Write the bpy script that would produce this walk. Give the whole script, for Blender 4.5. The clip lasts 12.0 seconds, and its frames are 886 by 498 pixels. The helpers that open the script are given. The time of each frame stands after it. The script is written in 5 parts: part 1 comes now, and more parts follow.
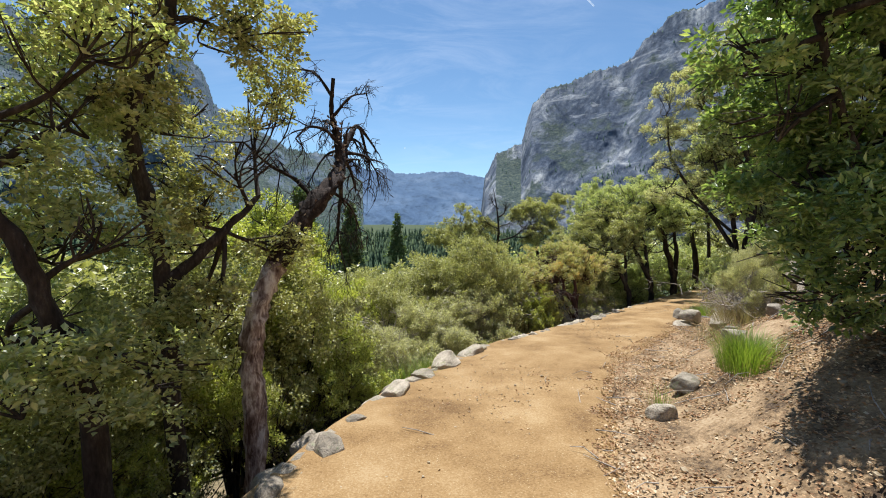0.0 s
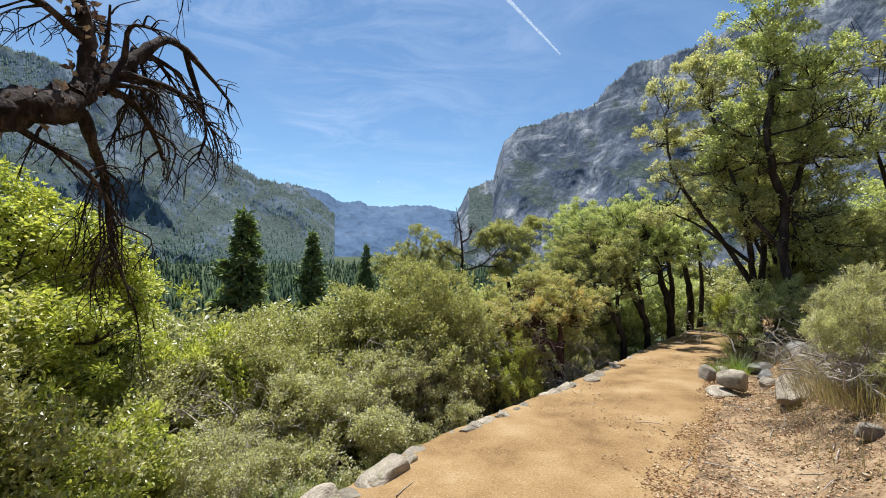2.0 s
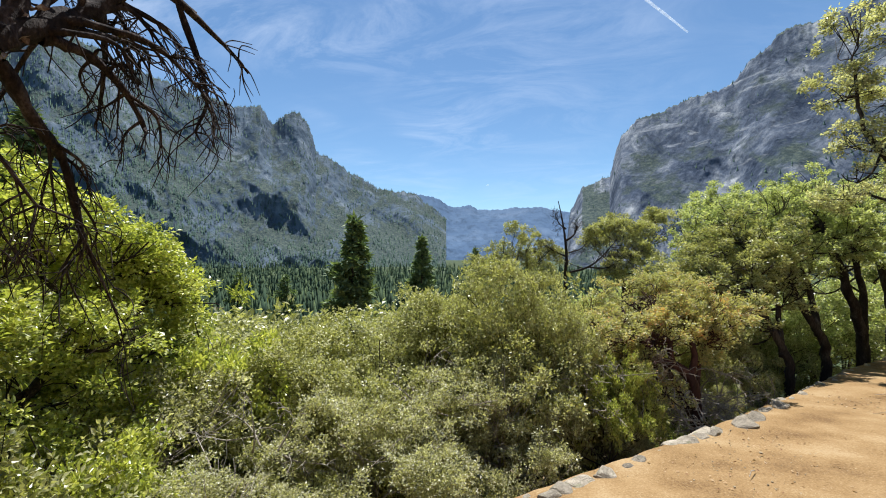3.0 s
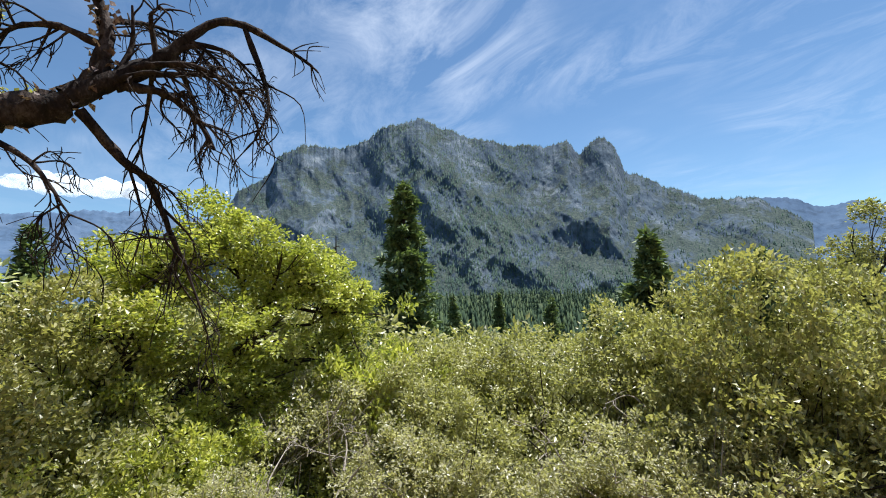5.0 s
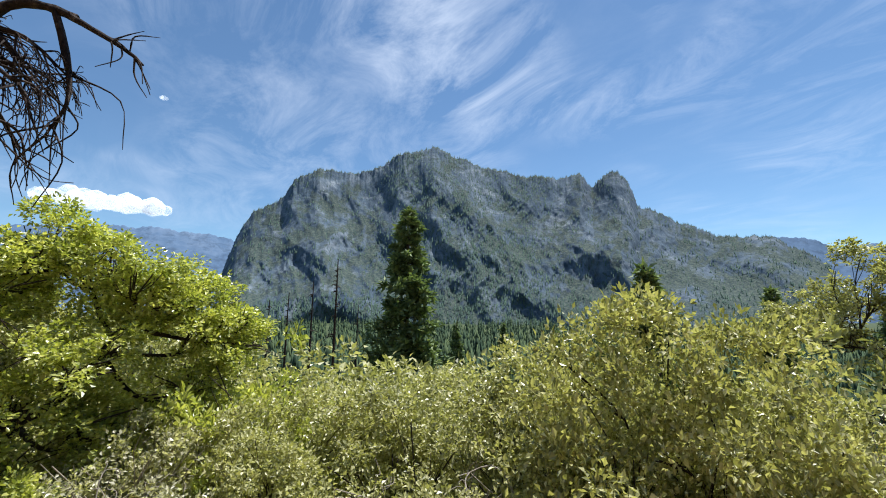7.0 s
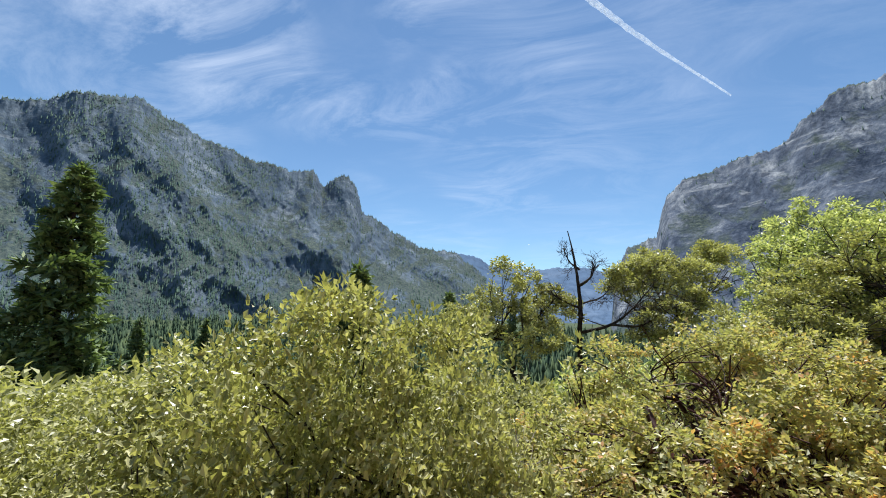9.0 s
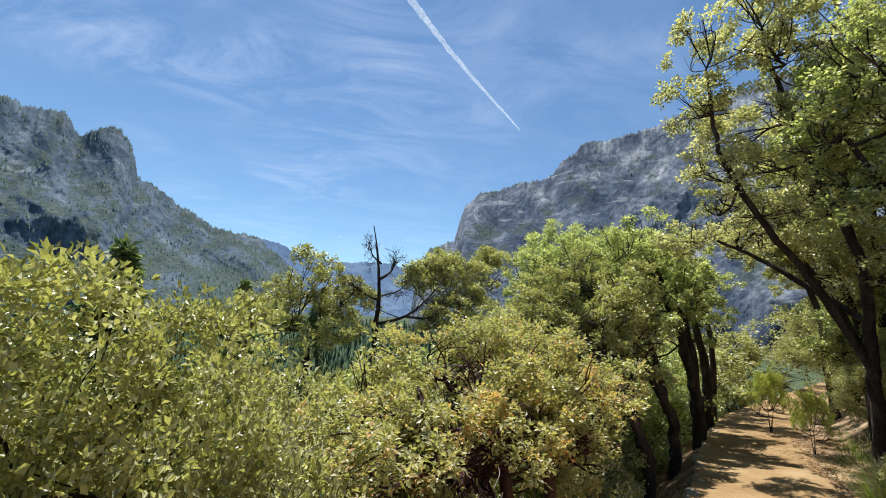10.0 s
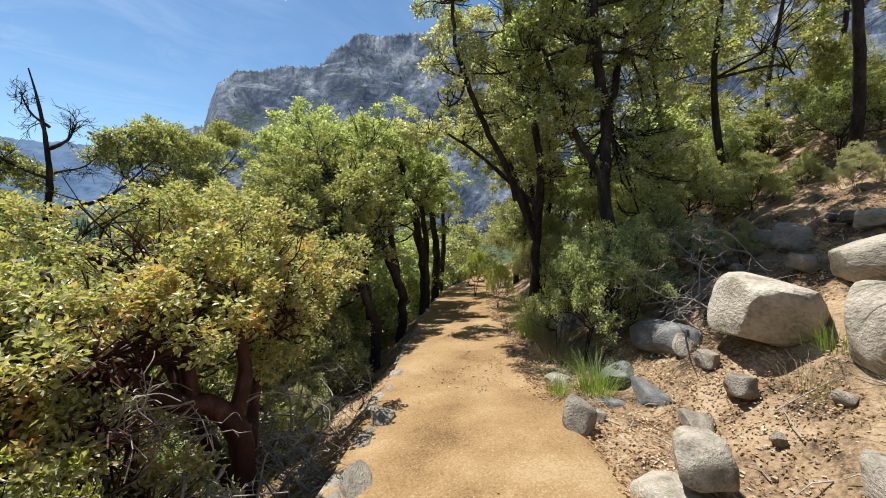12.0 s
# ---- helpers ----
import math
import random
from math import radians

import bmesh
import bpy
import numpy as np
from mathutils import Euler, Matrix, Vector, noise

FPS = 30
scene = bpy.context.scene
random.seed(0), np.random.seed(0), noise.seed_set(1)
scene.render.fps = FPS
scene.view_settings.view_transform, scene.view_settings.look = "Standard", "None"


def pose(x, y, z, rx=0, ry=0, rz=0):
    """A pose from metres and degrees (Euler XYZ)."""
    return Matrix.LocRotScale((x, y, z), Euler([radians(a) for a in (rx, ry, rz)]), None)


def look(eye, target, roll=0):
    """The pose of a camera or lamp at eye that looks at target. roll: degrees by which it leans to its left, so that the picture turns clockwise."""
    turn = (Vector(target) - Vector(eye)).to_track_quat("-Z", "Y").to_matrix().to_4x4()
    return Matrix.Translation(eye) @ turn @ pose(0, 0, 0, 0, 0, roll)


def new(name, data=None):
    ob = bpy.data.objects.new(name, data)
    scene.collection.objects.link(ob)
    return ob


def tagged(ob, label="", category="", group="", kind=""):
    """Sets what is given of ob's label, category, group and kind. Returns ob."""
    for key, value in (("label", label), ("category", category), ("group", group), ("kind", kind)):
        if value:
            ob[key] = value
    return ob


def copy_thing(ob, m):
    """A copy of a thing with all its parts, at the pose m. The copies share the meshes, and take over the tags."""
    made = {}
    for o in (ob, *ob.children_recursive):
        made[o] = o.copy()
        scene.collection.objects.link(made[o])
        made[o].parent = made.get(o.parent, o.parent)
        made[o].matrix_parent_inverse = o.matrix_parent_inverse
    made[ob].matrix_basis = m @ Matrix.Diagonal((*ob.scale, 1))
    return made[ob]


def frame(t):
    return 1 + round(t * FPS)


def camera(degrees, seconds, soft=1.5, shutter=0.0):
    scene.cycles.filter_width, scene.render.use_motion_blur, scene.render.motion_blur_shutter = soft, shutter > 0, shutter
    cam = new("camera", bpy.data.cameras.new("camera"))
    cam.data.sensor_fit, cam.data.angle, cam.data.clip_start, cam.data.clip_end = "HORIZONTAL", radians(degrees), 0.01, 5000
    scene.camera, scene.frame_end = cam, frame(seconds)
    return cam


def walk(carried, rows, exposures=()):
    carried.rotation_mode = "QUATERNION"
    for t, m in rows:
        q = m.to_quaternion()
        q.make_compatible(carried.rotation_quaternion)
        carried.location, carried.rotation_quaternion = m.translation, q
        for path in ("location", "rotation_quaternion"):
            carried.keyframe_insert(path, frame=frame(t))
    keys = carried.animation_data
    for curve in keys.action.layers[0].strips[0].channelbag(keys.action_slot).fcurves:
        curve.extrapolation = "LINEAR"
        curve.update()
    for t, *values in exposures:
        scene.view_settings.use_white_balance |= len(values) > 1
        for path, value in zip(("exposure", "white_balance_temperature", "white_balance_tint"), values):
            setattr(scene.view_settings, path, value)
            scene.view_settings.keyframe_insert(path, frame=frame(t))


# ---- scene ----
cam = camera(94.0, 12.0, soft=1.0)
PATH = [
    (0.0, pose(0.000, 0.000, 1.300, 86.02, -0.25, 0.00)),
    (0.5, pose(0.020, 0.823, 1.232, 87.61, 0.64, -0.01)),
    (1.0, pose(0.216, 1.471, 1.176, 88.05, 0.45, -1.25)),
    (1.5, pose(0.386, 2.045, 1.119, 89.00, -1.31, -3.30)),
    (2.0, pose(0.587, 2.540, 1.074, 90.65, -0.97, -3.79)),
    (2.5, pose(0.739, 3.070, 1.051, 90.48, -0.35, 0.22)),
    (3.0, pose(0.943, 3.555, 1.010, 90.91, -0.40, 11.42)),
    (3.5, pose(1.117, 3.945, 0.967, 91.42, 0.27, 25.29)),
    (5.5, pose(1.846, 5.462, 0.787, 95.84, 1.25, 56.34)),
    (6.0, pose(1.941, 5.768, 0.818, 96.88, 0.48, 56.79)),
    (6.5, pose(1.948, 6.015, 0.845, 98.13, -0.29, 56.56)),
    (8.5, pose(1.738, 6.599, 0.838, 98.95, -1.10, 30.89)),
    (9.0, pose(1.752, 6.625, 0.835, 98.97, -1.80, 16.91)),
    (9.5, pose(1.793, 6.626, 0.821, 99.48, -2.31, 3.36)),
    (10.0, pose(1.839, 6.616, 0.811, 99.11, -3.01, -9.51)),
    (10.5, pose(1.887, 6.580, 0.793, 97.12, -2.96, -19.78)),
    (11.0, pose(1.984, 6.609, 0.751, 93.49, -2.93, -26.32)),
    (11.5, pose(2.129, 6.653, 0.701, 89.63, -2.96, -31.62)),
    (12.0, pose(2.297, 6.740, 0.643, 86.70, -2.61, -40.67)),
]
walk(cam, PATH, [(0.0, 0.82, 6000, 10)])


# ---- world, sun, sky ----
SUN_BEARING, SUN_ELEVATION = 10.0, 68.0          # degrees to the left of +y, above the horizon
to_sun = Vector((-math.sin(radians(SUN_BEARING)) * math.cos(radians(SUN_ELEVATION)),
                 math.cos(radians(SUN_BEARING)) * math.cos(radians(SUN_ELEVATION)), math.sin(radians(SUN_ELEVATION))))
sun = new("sun", bpy.data.lights.new("sun", "SUN"))
sun.data.energy, sun.data.angle, sun.data.color = 4.6, radians(0.53), (1.0, 0.95, 0.86)
sun.matrix_world = look(to_sun * 100, (0, 0, 0))


def nd(tree, kind, **values):
    n = tree.nodes.new(kind)
    for k, val in values.items():
        if k in n.inputs:
            n.inputs[k].default_value = val
    return n


def ramp(tree, fac, stops):
    r = tree.nodes.new("ShaderNodeValToRGB")
    e = r.color_ramp.elements
    while len(e) < len(stops):
        e.new(0.5)
    for el, (p, c) in zip(e, stops):
        el.position = p
        el.color = (*c, 1.0) if len(c) == 3 else c
    tree.links.new(fac, r.inputs["Fac"])
    return r.outputs["Color"]


def mix(tree, fac, a, b, blend="MIX"):
    m = tree.nodes.new("ShaderNodeMix")
    m.data_type, m.blend_type = "RGBA", blend
    for sock, val in ((m.inputs["Factor"], fac), (m.inputs["A"], a), (m.inputs["B"], b)):
        if isinstance(val, bpy.types.NodeSocket):
            tree.links.new(val, sock)
        else:
            sock.default_value = val if not isinstance(val, tuple) else (*val, 1.0)[:4]
    return m.outputs["Result"]


def calc(tree, op, a, b=0.0):
    m = tree.nodes.new("ShaderNodeMath")
    m.operation = op
    for sock, val in ((m.inputs[0], a), (m.inputs[1], b)):
        if isinstance(val, bpy.types.NodeSocket):
            tree.links.new(val, sock)
        else:
            sock.default_value = val
    return m.outputs[0]


def noise_tex(tree, vector, scale, detail=4.0, rough=0.55, distortion=0.0):
    n = nd(tree, "ShaderNodeTexNoise", Scale=scale, Detail=detail, Roughness=rough, Distortion=distortion)
    if vector is not None:
        tree.links.new(vector, n.inputs["Vector"])
    return n.outputs["Fac"]


def scaled(tree, vector, scale, turn=(0, 0, 0)):
    m = tree.nodes.new("ShaderNodeMapping")
    m.inputs["Scale"].default_value = scale
    m.inputs["Rotation"].default_value = [radians(a) for a in turn]
    tree.links.new(vector, m.inputs["Vector"])
    return m.outputs["Vector"]


world = bpy.data.worlds.new("sky")
scene.world = world
world.use_nodes = True
wt = world.node_tree
wt.nodes.clear()
sky = wt.nodes.new("ShaderNodeTexSky")
sky.sky_type, sky.sun_disc = "NISHITA", False
sky.sun_elevation, sky.sun_rotation = radians(SUN_ELEVATION), radians(-SUN_BEARING)
sky.altitude, sky.air_density, sky.dust_density, sky.ozone_density = 1200, 1.0, 0.3, 1.0
# thin cirrus on a flat layer far overhead
co = wt.nodes.new("ShaderNodeTexCoord").outputs["Generated"]
sep = wt.nodes.new("ShaderNodeSeparateXYZ")
wt.links.new(co, sep.inputs[0])
up = calc(wt, "ADD", calc(wt, "MAXIMUM", sep.outputs["Z"], 0.0), 0.12)
flat = wt.nodes.new("ShaderNodeCombineXYZ")
wt.links.new(calc(wt, "DIVIDE", sep.outputs["X"], up), flat.inputs["X"])
wt.links.new(calc(wt, "DIVIDE", sep.outputs["Y"], up), flat.inputs["Y"])
streak = noise_tex(wt, scaled(wt, flat.outputs[0], (1.0, 1.9, 1.0), (0, 0, 35)), 1.5, 10.0, 0.68, 0.9)
patch = noise_tex(wt, scaled(wt, flat.outputs[0], (1.0, 1.0, 1.0)), 0.85, 3.0, 0.5, 0.6)
veil = calc(wt, "MULTIPLY", ramp(wt, streak, [(0.42, (0, 0, 0)), (0.72, (1, 1, 1))]), ramp(wt, patch, [(0.40, (0.05, 0.05, 0.05)), (0.60, (1, 1, 1))]))
away = wt.nodes.new("ShaderNodeVectorMath")
away.operation = "DISTANCE"
wt.links.new(flat.outputs[0], away.inputs[0])
away.inputs[1].default_value = (-0.62, 0.94, 0.0)
veil = calc(wt, "MULTIPLY", veil, ramp(wt, away.outputs["Value"], [(0.28, (1, 1, 1)), (0.80, (0.34, 0.34, 0.34))]))
cover = calc(wt, "MULTIPLY", veil, ramp(wt, sep.outputs["Z"], [(0.04, (0.2, 0.2, 0.2)), (0.3, (0.95, 0.95, 0.95))]))
wt.nodes.new("ShaderNodeOutputWorld")
bg = wt.nodes.new("ShaderNodeBackground")
clear = mix(wt, 1.0, sky.outputs["Color"], (0.88, 1.0, 1.0), "MULTIPLY")
wt.links.new(mix(wt, cover, clear, (7.5, 8.0, 8.8)), bg.inputs["Color"])
bg.inputs["Strength"].default_value = 0.075
wt.links.new(bg.outputs[0], wt.nodes["World Output"].inputs["Surface"])


# ---- materials ----
def surface(name, stops, scale=3.0, fine=30.0, rough=0.85, bump=0.3, depth=0.02, stretch=(1, 1, 1), spot=None, metal=0.0, loose=False, distortion=0.0, floor=False, broad=0.62):
    """A rough natural surface: colour stops over coarse and fine noise, optional spots, and relief."""
    m = bpy.data.materials.new(name)
    m.use_nodes = True
    t = m.node_tree
    p = t.nodes["Principled BSDF"]
    vec = t.nodes.new("ShaderNodeTexCoord").outputs["Object"]
    if loose:                      # alike pieces differ by a random shift
        info = t.nodes.new("ShaderNodeObjectInfo")
        add = t.nodes.new("ShaderNodeVectorMath")
        add.operation = "MULTIPLY_ADD"
        t.links.new(info.outputs["Random"], add.inputs[0])
        add.inputs[1].default_value = (37.0, 91.0, 53.0)
        t.links.new(vec, add.inputs[2])
        vec = add.outputs[0]
    if stretch != (1, 1, 1):
        vec = scaled(t, vec, stretch)
    coarse, grain = noise_tex(t, vec, scale, 5.0, 0.6, distortion), noise_tex(t, vec, fine, 4.0, 0.65)
    both = calc(t, "ADD", calc(t, "MULTIPLY", coarse, broad), calc(t, "MULTIPLY", grain, 1.0 - broad))
    col = ramp(t, both, stops)
    if spot:
        (c, size, lo, hi) = spot
        col = mix(t, ramp(t, noise_tex(t, vec, size, 3.0, 0.6), [(lo, (0, 0, 0)), (hi, (1, 1, 1))]), col, c)
    if floor:
        pos = t.nodes.new("ShaderNodeSeparateXYZ")
        t.links.new(t.nodes.new("ShaderNodeNewGeometry").outputs["Position"], pos.inputs[0])
        below = calc(t, "MULTIPLY", calc(t, "ADD", pos.outputs["Z"], 6.0), -0.12)
        wood = ramp(t, noise_tex(t, vec, 0.06, 6.0, 0.7), [(0.35, (0.030, 0.045, 0.022)), (0.55, (0.055, 0.075, 0.030)), (0.70, (0.10, 0.12, 0.045))])
        col = mix(t, ramp(t, below, [(0.0, (0, 0, 0)), (1.0, (1, 1, 1))]), col, wood)
    if loose:
        shade = calc(t, "ADD", calc(t, "MULTIPLY", info.outputs["Random"], 0.4), 0.8)
        comb = t.nodes.new("ShaderNodeCombineColor")
        for ch in ("Red", "Green", "Blue"):
            t.links.new(shade, comb.inputs[ch])
        col = mix(t, 1.0, col, comb.outputs[0], "MULTIPLY")
    t.links.new(col, p.inputs["Base Color"])
    p.inputs["Roughness"].default_value, p.inputs["Metallic"].default_value = rough, metal
    p.inputs["Specular IOR Level"].default_value = 0.25
    b = nd(t, "ShaderNodeBump", Strength=bump, Distance=depth)
    t.links.new(both, b.inputs["Height"])
    t.links.new(b.outputs[0], p.inputs["Normal"])
    return m


def leafy(name, stops, rough=0.36, through_light=0.36, gloss=0.9):
    """Leaves: each one takes its own colour from the stops, and lets some sun through."""
    m = bpy.data.materials.new(name)
    m.use_nodes = True
    t = m.node_tree
    p = t.nodes["Principled BSDF"]
    geo = t.nodes.new("ShaderNodeNewGeometry")
    vec = t.nodes.new("ShaderNodeTexCoord").outputs["Object"]
    pick = calc(t, "ADD", calc(t, "MULTIPLY", geo.outputs["Random Per Island"], 0.50), calc(t, "MULTIPLY", calc(t, "SUBTRACT", noise_tex(t, vec, 3.6, 3.0), 0.22), 0.95))
    col = ramp(t, pick, stops)
    t.links.new(col, p.inputs["Base Color"])
    p.inputs["Roughness"].default_value = rough
    p.inputs["Specular IOR Level"].default_value = gloss
    tr = t.nodes.new("ShaderNodeBsdfTranslucent")
    t.links.new(mix(t, 1.0, col, (1.22, 1.28, 0.58), "MULTIPLY"), tr.inputs["Color"])
    ms = t.nodes.new("ShaderNodeMixShader")
    ms.inputs[0].default_value = through_light
    t.links.new(p.outputs[0], ms.inputs[1])
    t.links.new(tr.outputs[0], ms.inputs[2])
    t.links.new(ms.outputs[0], t.nodes["Material Output"].inputs["Surface"])
    return m


M_DIRT = surface("trail_dirt", [(0.38, (0.135, 0.076, 0.031)), (0.46, (0.228, 0.138, 0.057)), (0.54, (0.285, 0.182, 0.082)), (0.62, (0.350, 0.245, 0.128))], 1.6, 70, 0.95, 0.5, 0.012,
                 spot=((0.42, 0.33, 0.20), 85.0, 0.63, 0.70), broad=0.55)
M_SLOPE = surface("slope_soil", [(0.39, (0.052, 0.034, 0.021)), (0.46, (0.160, 0.105, 0.057)), (0.54, (0.285, 0.192, 0.106)), (0.63, (0.385, 0.285, 0.175))], 3.4, 42, 0.95, 0.8, 0.035,
                  spot=((0.38, 0.29, 0.19), 90.0, 0.60, 0.72), floor=True)
M_GRANITE = surface("weathered_granite", [(0.34, (0.148, 0.129, 0.103)), (0.48, (0.296, 0.251, 0.194)), (0.62, (0.414, 0.353, 0.273))], 2.2, 18, 0.9, 0.9, 0.06,
                    spot=((0.30, 0.31, 0.20), 7.0, 0.60, 0.74), loose=True)
M_PALE = surface("pale_granite", [(0.36, (0.165, 0.140, 0.104)), (0.46, (0.310, 0.265, 0.203)), (0.55, (0.420, 0.360, 0.280)), (0.65, (0.510, 0.445, 0.355))], 2.6, 24, 0.9, 0.9, 0.05,
                 spot=((0.26, 0.25, 0.15), 5.0, 0.57, 0.72), loose=True)
M_PEBBLE = surface("tan_pebbles", [(0.36, (0.20, 0.15, 0.09)), (0.5, (0.32, 0.25, 0.16)), (0.64, (0.44, 0.37, 0.27))], 30, 90, 0.9, 0.3, 0.003)
M_DARKROCK = surface("dark_rock", [(0.34, (0.07, 0.07, 0.065)), (0.5, (0.16, 0.155, 0.145)), (0.64, (0.30, 0.28, 0.25))], 3.0, 30, 0.9, 0.6, 0.04, loose=True)
M_BARK = surface("dark_bark", [(0.36, (0.015, 0.012, 0.011)), (0.52, (0.045, 0.035, 0.029)), (0.68, (0.125, 0.104, 0.084))], 9, 60, 0.95, 0.9, 0.02, stretch=(1, 1, 0.3))
M_GREYBARK = surface("grey_flaking_bark", [(0.40, (0.080, 0.048, 0.040)), (0.49, (0.270, 0.205, 0.180)), (0.56, (0.560, 0.500, 0.460)), (0.66, (0.680, 0.640, 0.600))], 7, 40, 0.95, 0.9, 0.02, stretch=(1, 1, 0.3))
M_DEAD = surface("dead_bark", [(0.38, (0.009, 0.006, 0.005)), (0.52, (0.035, 0.024, 0.020)), (0.64, (0.108, 0.084, 0.074))], 12, 60, 0.95, 1.0, 0.03, stretch=(1, 1, 0.5))
M_TWIG = surface("bleached_twigs", [(0.36, (0.16, 0.135, 0.11)), (0.5, (0.30, 0.26, 0.22)), (0.66, (0.5, 0.46, 0.41))], 14, 80, 0.9, 0.4, 0.005)
M_RED = surface("red_smooth_bark", [(0.36, (0.018, 0.008, 0.008)), (0.52, (0.055, 0.020, 0.017)), (0.68, (0.13, 0.06, 0.045))], 8, 50, 0.55, 0.4, 0.01, stretch=(1, 1, 0.4))
M_OAK = leafy("live_oak_leaves", [(0.12, (0.092, 0.100, 0.039)), (0.34, (0.259, 0.261, 0.103)), (0.58, (0.460, 0.447, 0.196)), (0.84, (0.616, 0.588, 0.338))], 0.38, 0.34, 0.65)
M_GREYOAK = leafy("greyish_oak_leaves", [(0.12, (0.117, 0.120, 0.069)), (0.34, (0.306, 0.297, 0.173)), (0.58, (0.522, 0.494, 0.318)), (0.84, (0.735, 0.692, 0.570))], 0.36, 0.50, 0.8)
M_BRIGHT = leafy("bright_oak_leaves", [(0.12, (0.105, 0.136, 0.030)), (0.34, (0.281, 0.322, 0.070)), (0.58, (0.492, 0.509, 0.126)), (0.84, (0.701, 0.682, 0.268))], 0.36, 0.42, 0.9)
M_DARKLEAF = leafy("deep_green_leaves", [(0.12, (0.106, 0.137, 0.066)), (0.34, (0.274, 0.313, 0.144)), (0.60, (0.479, 0.501, 0.252)), (0.88, (0.737, 0.715, 0.491))], 0.34, 0.50, 1.0)
M_MANZ = leafy("manzanita_leaves", [(0.10, (0.203, 0.207, 0.110)), (0.34, (0.354, 0.353, 0.166)), (0.56, (0.508, 0.476, 0.221)), (0.74, (0.588, 0.470, 0.241)), (0.90, (0.670, 0.310, 0.131))], 0.42, 0.42, 0.6)
M_GLOSSY = leafy("glossy_evergreen_leaves", [(0.12, (0.057, 0.093, 0.037)), (0.36, (0.142, 0.213, 0.071)), (0.62, (0.285, 0.379, 0.128)), (0.88, (0.570, 0.647, 0.272))], 0.3, 0.38)
M_NEEDLE = leafy("conifer_needles", [(0.12, (0.053, 0.089, 0.046)), (0.42, (0.128, 0.182, 0.084)), (0.70, (0.229, 0.296, 0.130)), (0.90, (0.351, 0.415, 0.184))], 0.6, 0.22, 0.2)
M_GRASS = leafy("green_grass", [(0.12, (0.085, 0.145, 0.017)), (0.5, (0.187, 0.272, 0.034)), (0.88, (0.357, 0.391, 0.085))], 0.6, 0.4)
M_STRAW = leafy("dry_grass", [(0.12, (0.150, 0.110, 0.060)), (0.5, (0.270, 0.215, 0.125)), (0.88, (0.380, 0.330, 0.200))], 0.7, 0.3)
M_LITTER = leafy("dead_leaves", [(0.12, (0.152, 0.078, 0.041)), (0.45, (0.353, 0.205, 0.109)), (0.72, (0.540, 0.385, 0.229)), (0.9, (0.728, 0.602, 0.433))], 0.8, 0.1, 0.2)


# ---- mesh helpers ----
def join(pieces):
    """Joins (verts, quads) pairs into one pair."""
    vs, fs, n = [], [], 0
    for v, f in pieces:
        if len(v):
            vs.append(v)
            fs.append(np.asarray(f, int) + n)
            n += len(v)
    return (np.concatenate(vs), np.concatenate(fs)) if vs else (np.zeros((0, 3)), np.zeros((0, 4), int))


def mesh_of(name, vf, mat, smooth=True):
    v, f = vf
    me = bpy.data.meshes.new(name)
    me.vertices.add(len(v))
    me.vertices.foreach_set("co", np.asarray(v, np.float32).ravel())
    k = f.shape[1]
    me.loops.add(f.size)
    me.loops.foreach_set("vertex_index", np.asarray(f, np.int32).ravel())
    me.polygons.add(len(f))
    me.polygons.foreach_set("loop_start", np.arange(0, f.size, k, dtype=np.int32))
    me.polygons.foreach_set("use_smooth", np.full(len(f), smooth))
    me.materials.append(mat)
    me.update(calc_edges=True)
    return me


def part(name, vf, mat, parent=None, label="", smooth=True):
    ob = new(name, vf if isinstance(vf, bpy.types.Mesh) else mesh_of(name, vf, mat, smooth))
    if parent is not None:
        ob.parent = parent
    return tagged(ob, label)


def empty(name, at, label, category, group="", kind=""):
    ob = new(name)
    ob.location = at
    ob.empty_display_size = 0.1
    return tagged(ob, label, category, group, kind)


def unit(a):
    return a / np.maximum(np.linalg.norm(a, axis=-1, keepdims=True), 1e-9)


def spline(points, per=4):
    """A smooth line through the points."""
    p = np.array(points, float)
    if len(p) < 3:
        t = np.linspace(0, 1, per + 1)[:, None]
        return p[0] * (1 - t) + p[-1] * t
    q = np.vstack([2 * p[0] - p[1], p, 2 * p[-1] - p[-2]])
    out = []
    for i in range(1, len(q) - 2):
        for t in np.arange(per) / per:
            a, b, c, d = q[i - 1], q[i], q[i + 1], q[i + 2]
            out.append(0.5 * (2 * b + (c - a) * t + (2 * a - 5 * b + 4 * c - d) * t * t + (3 * b - a - 3 * c + d) * t ** 3))
    out.append(p[-1])
    return np.array(out)


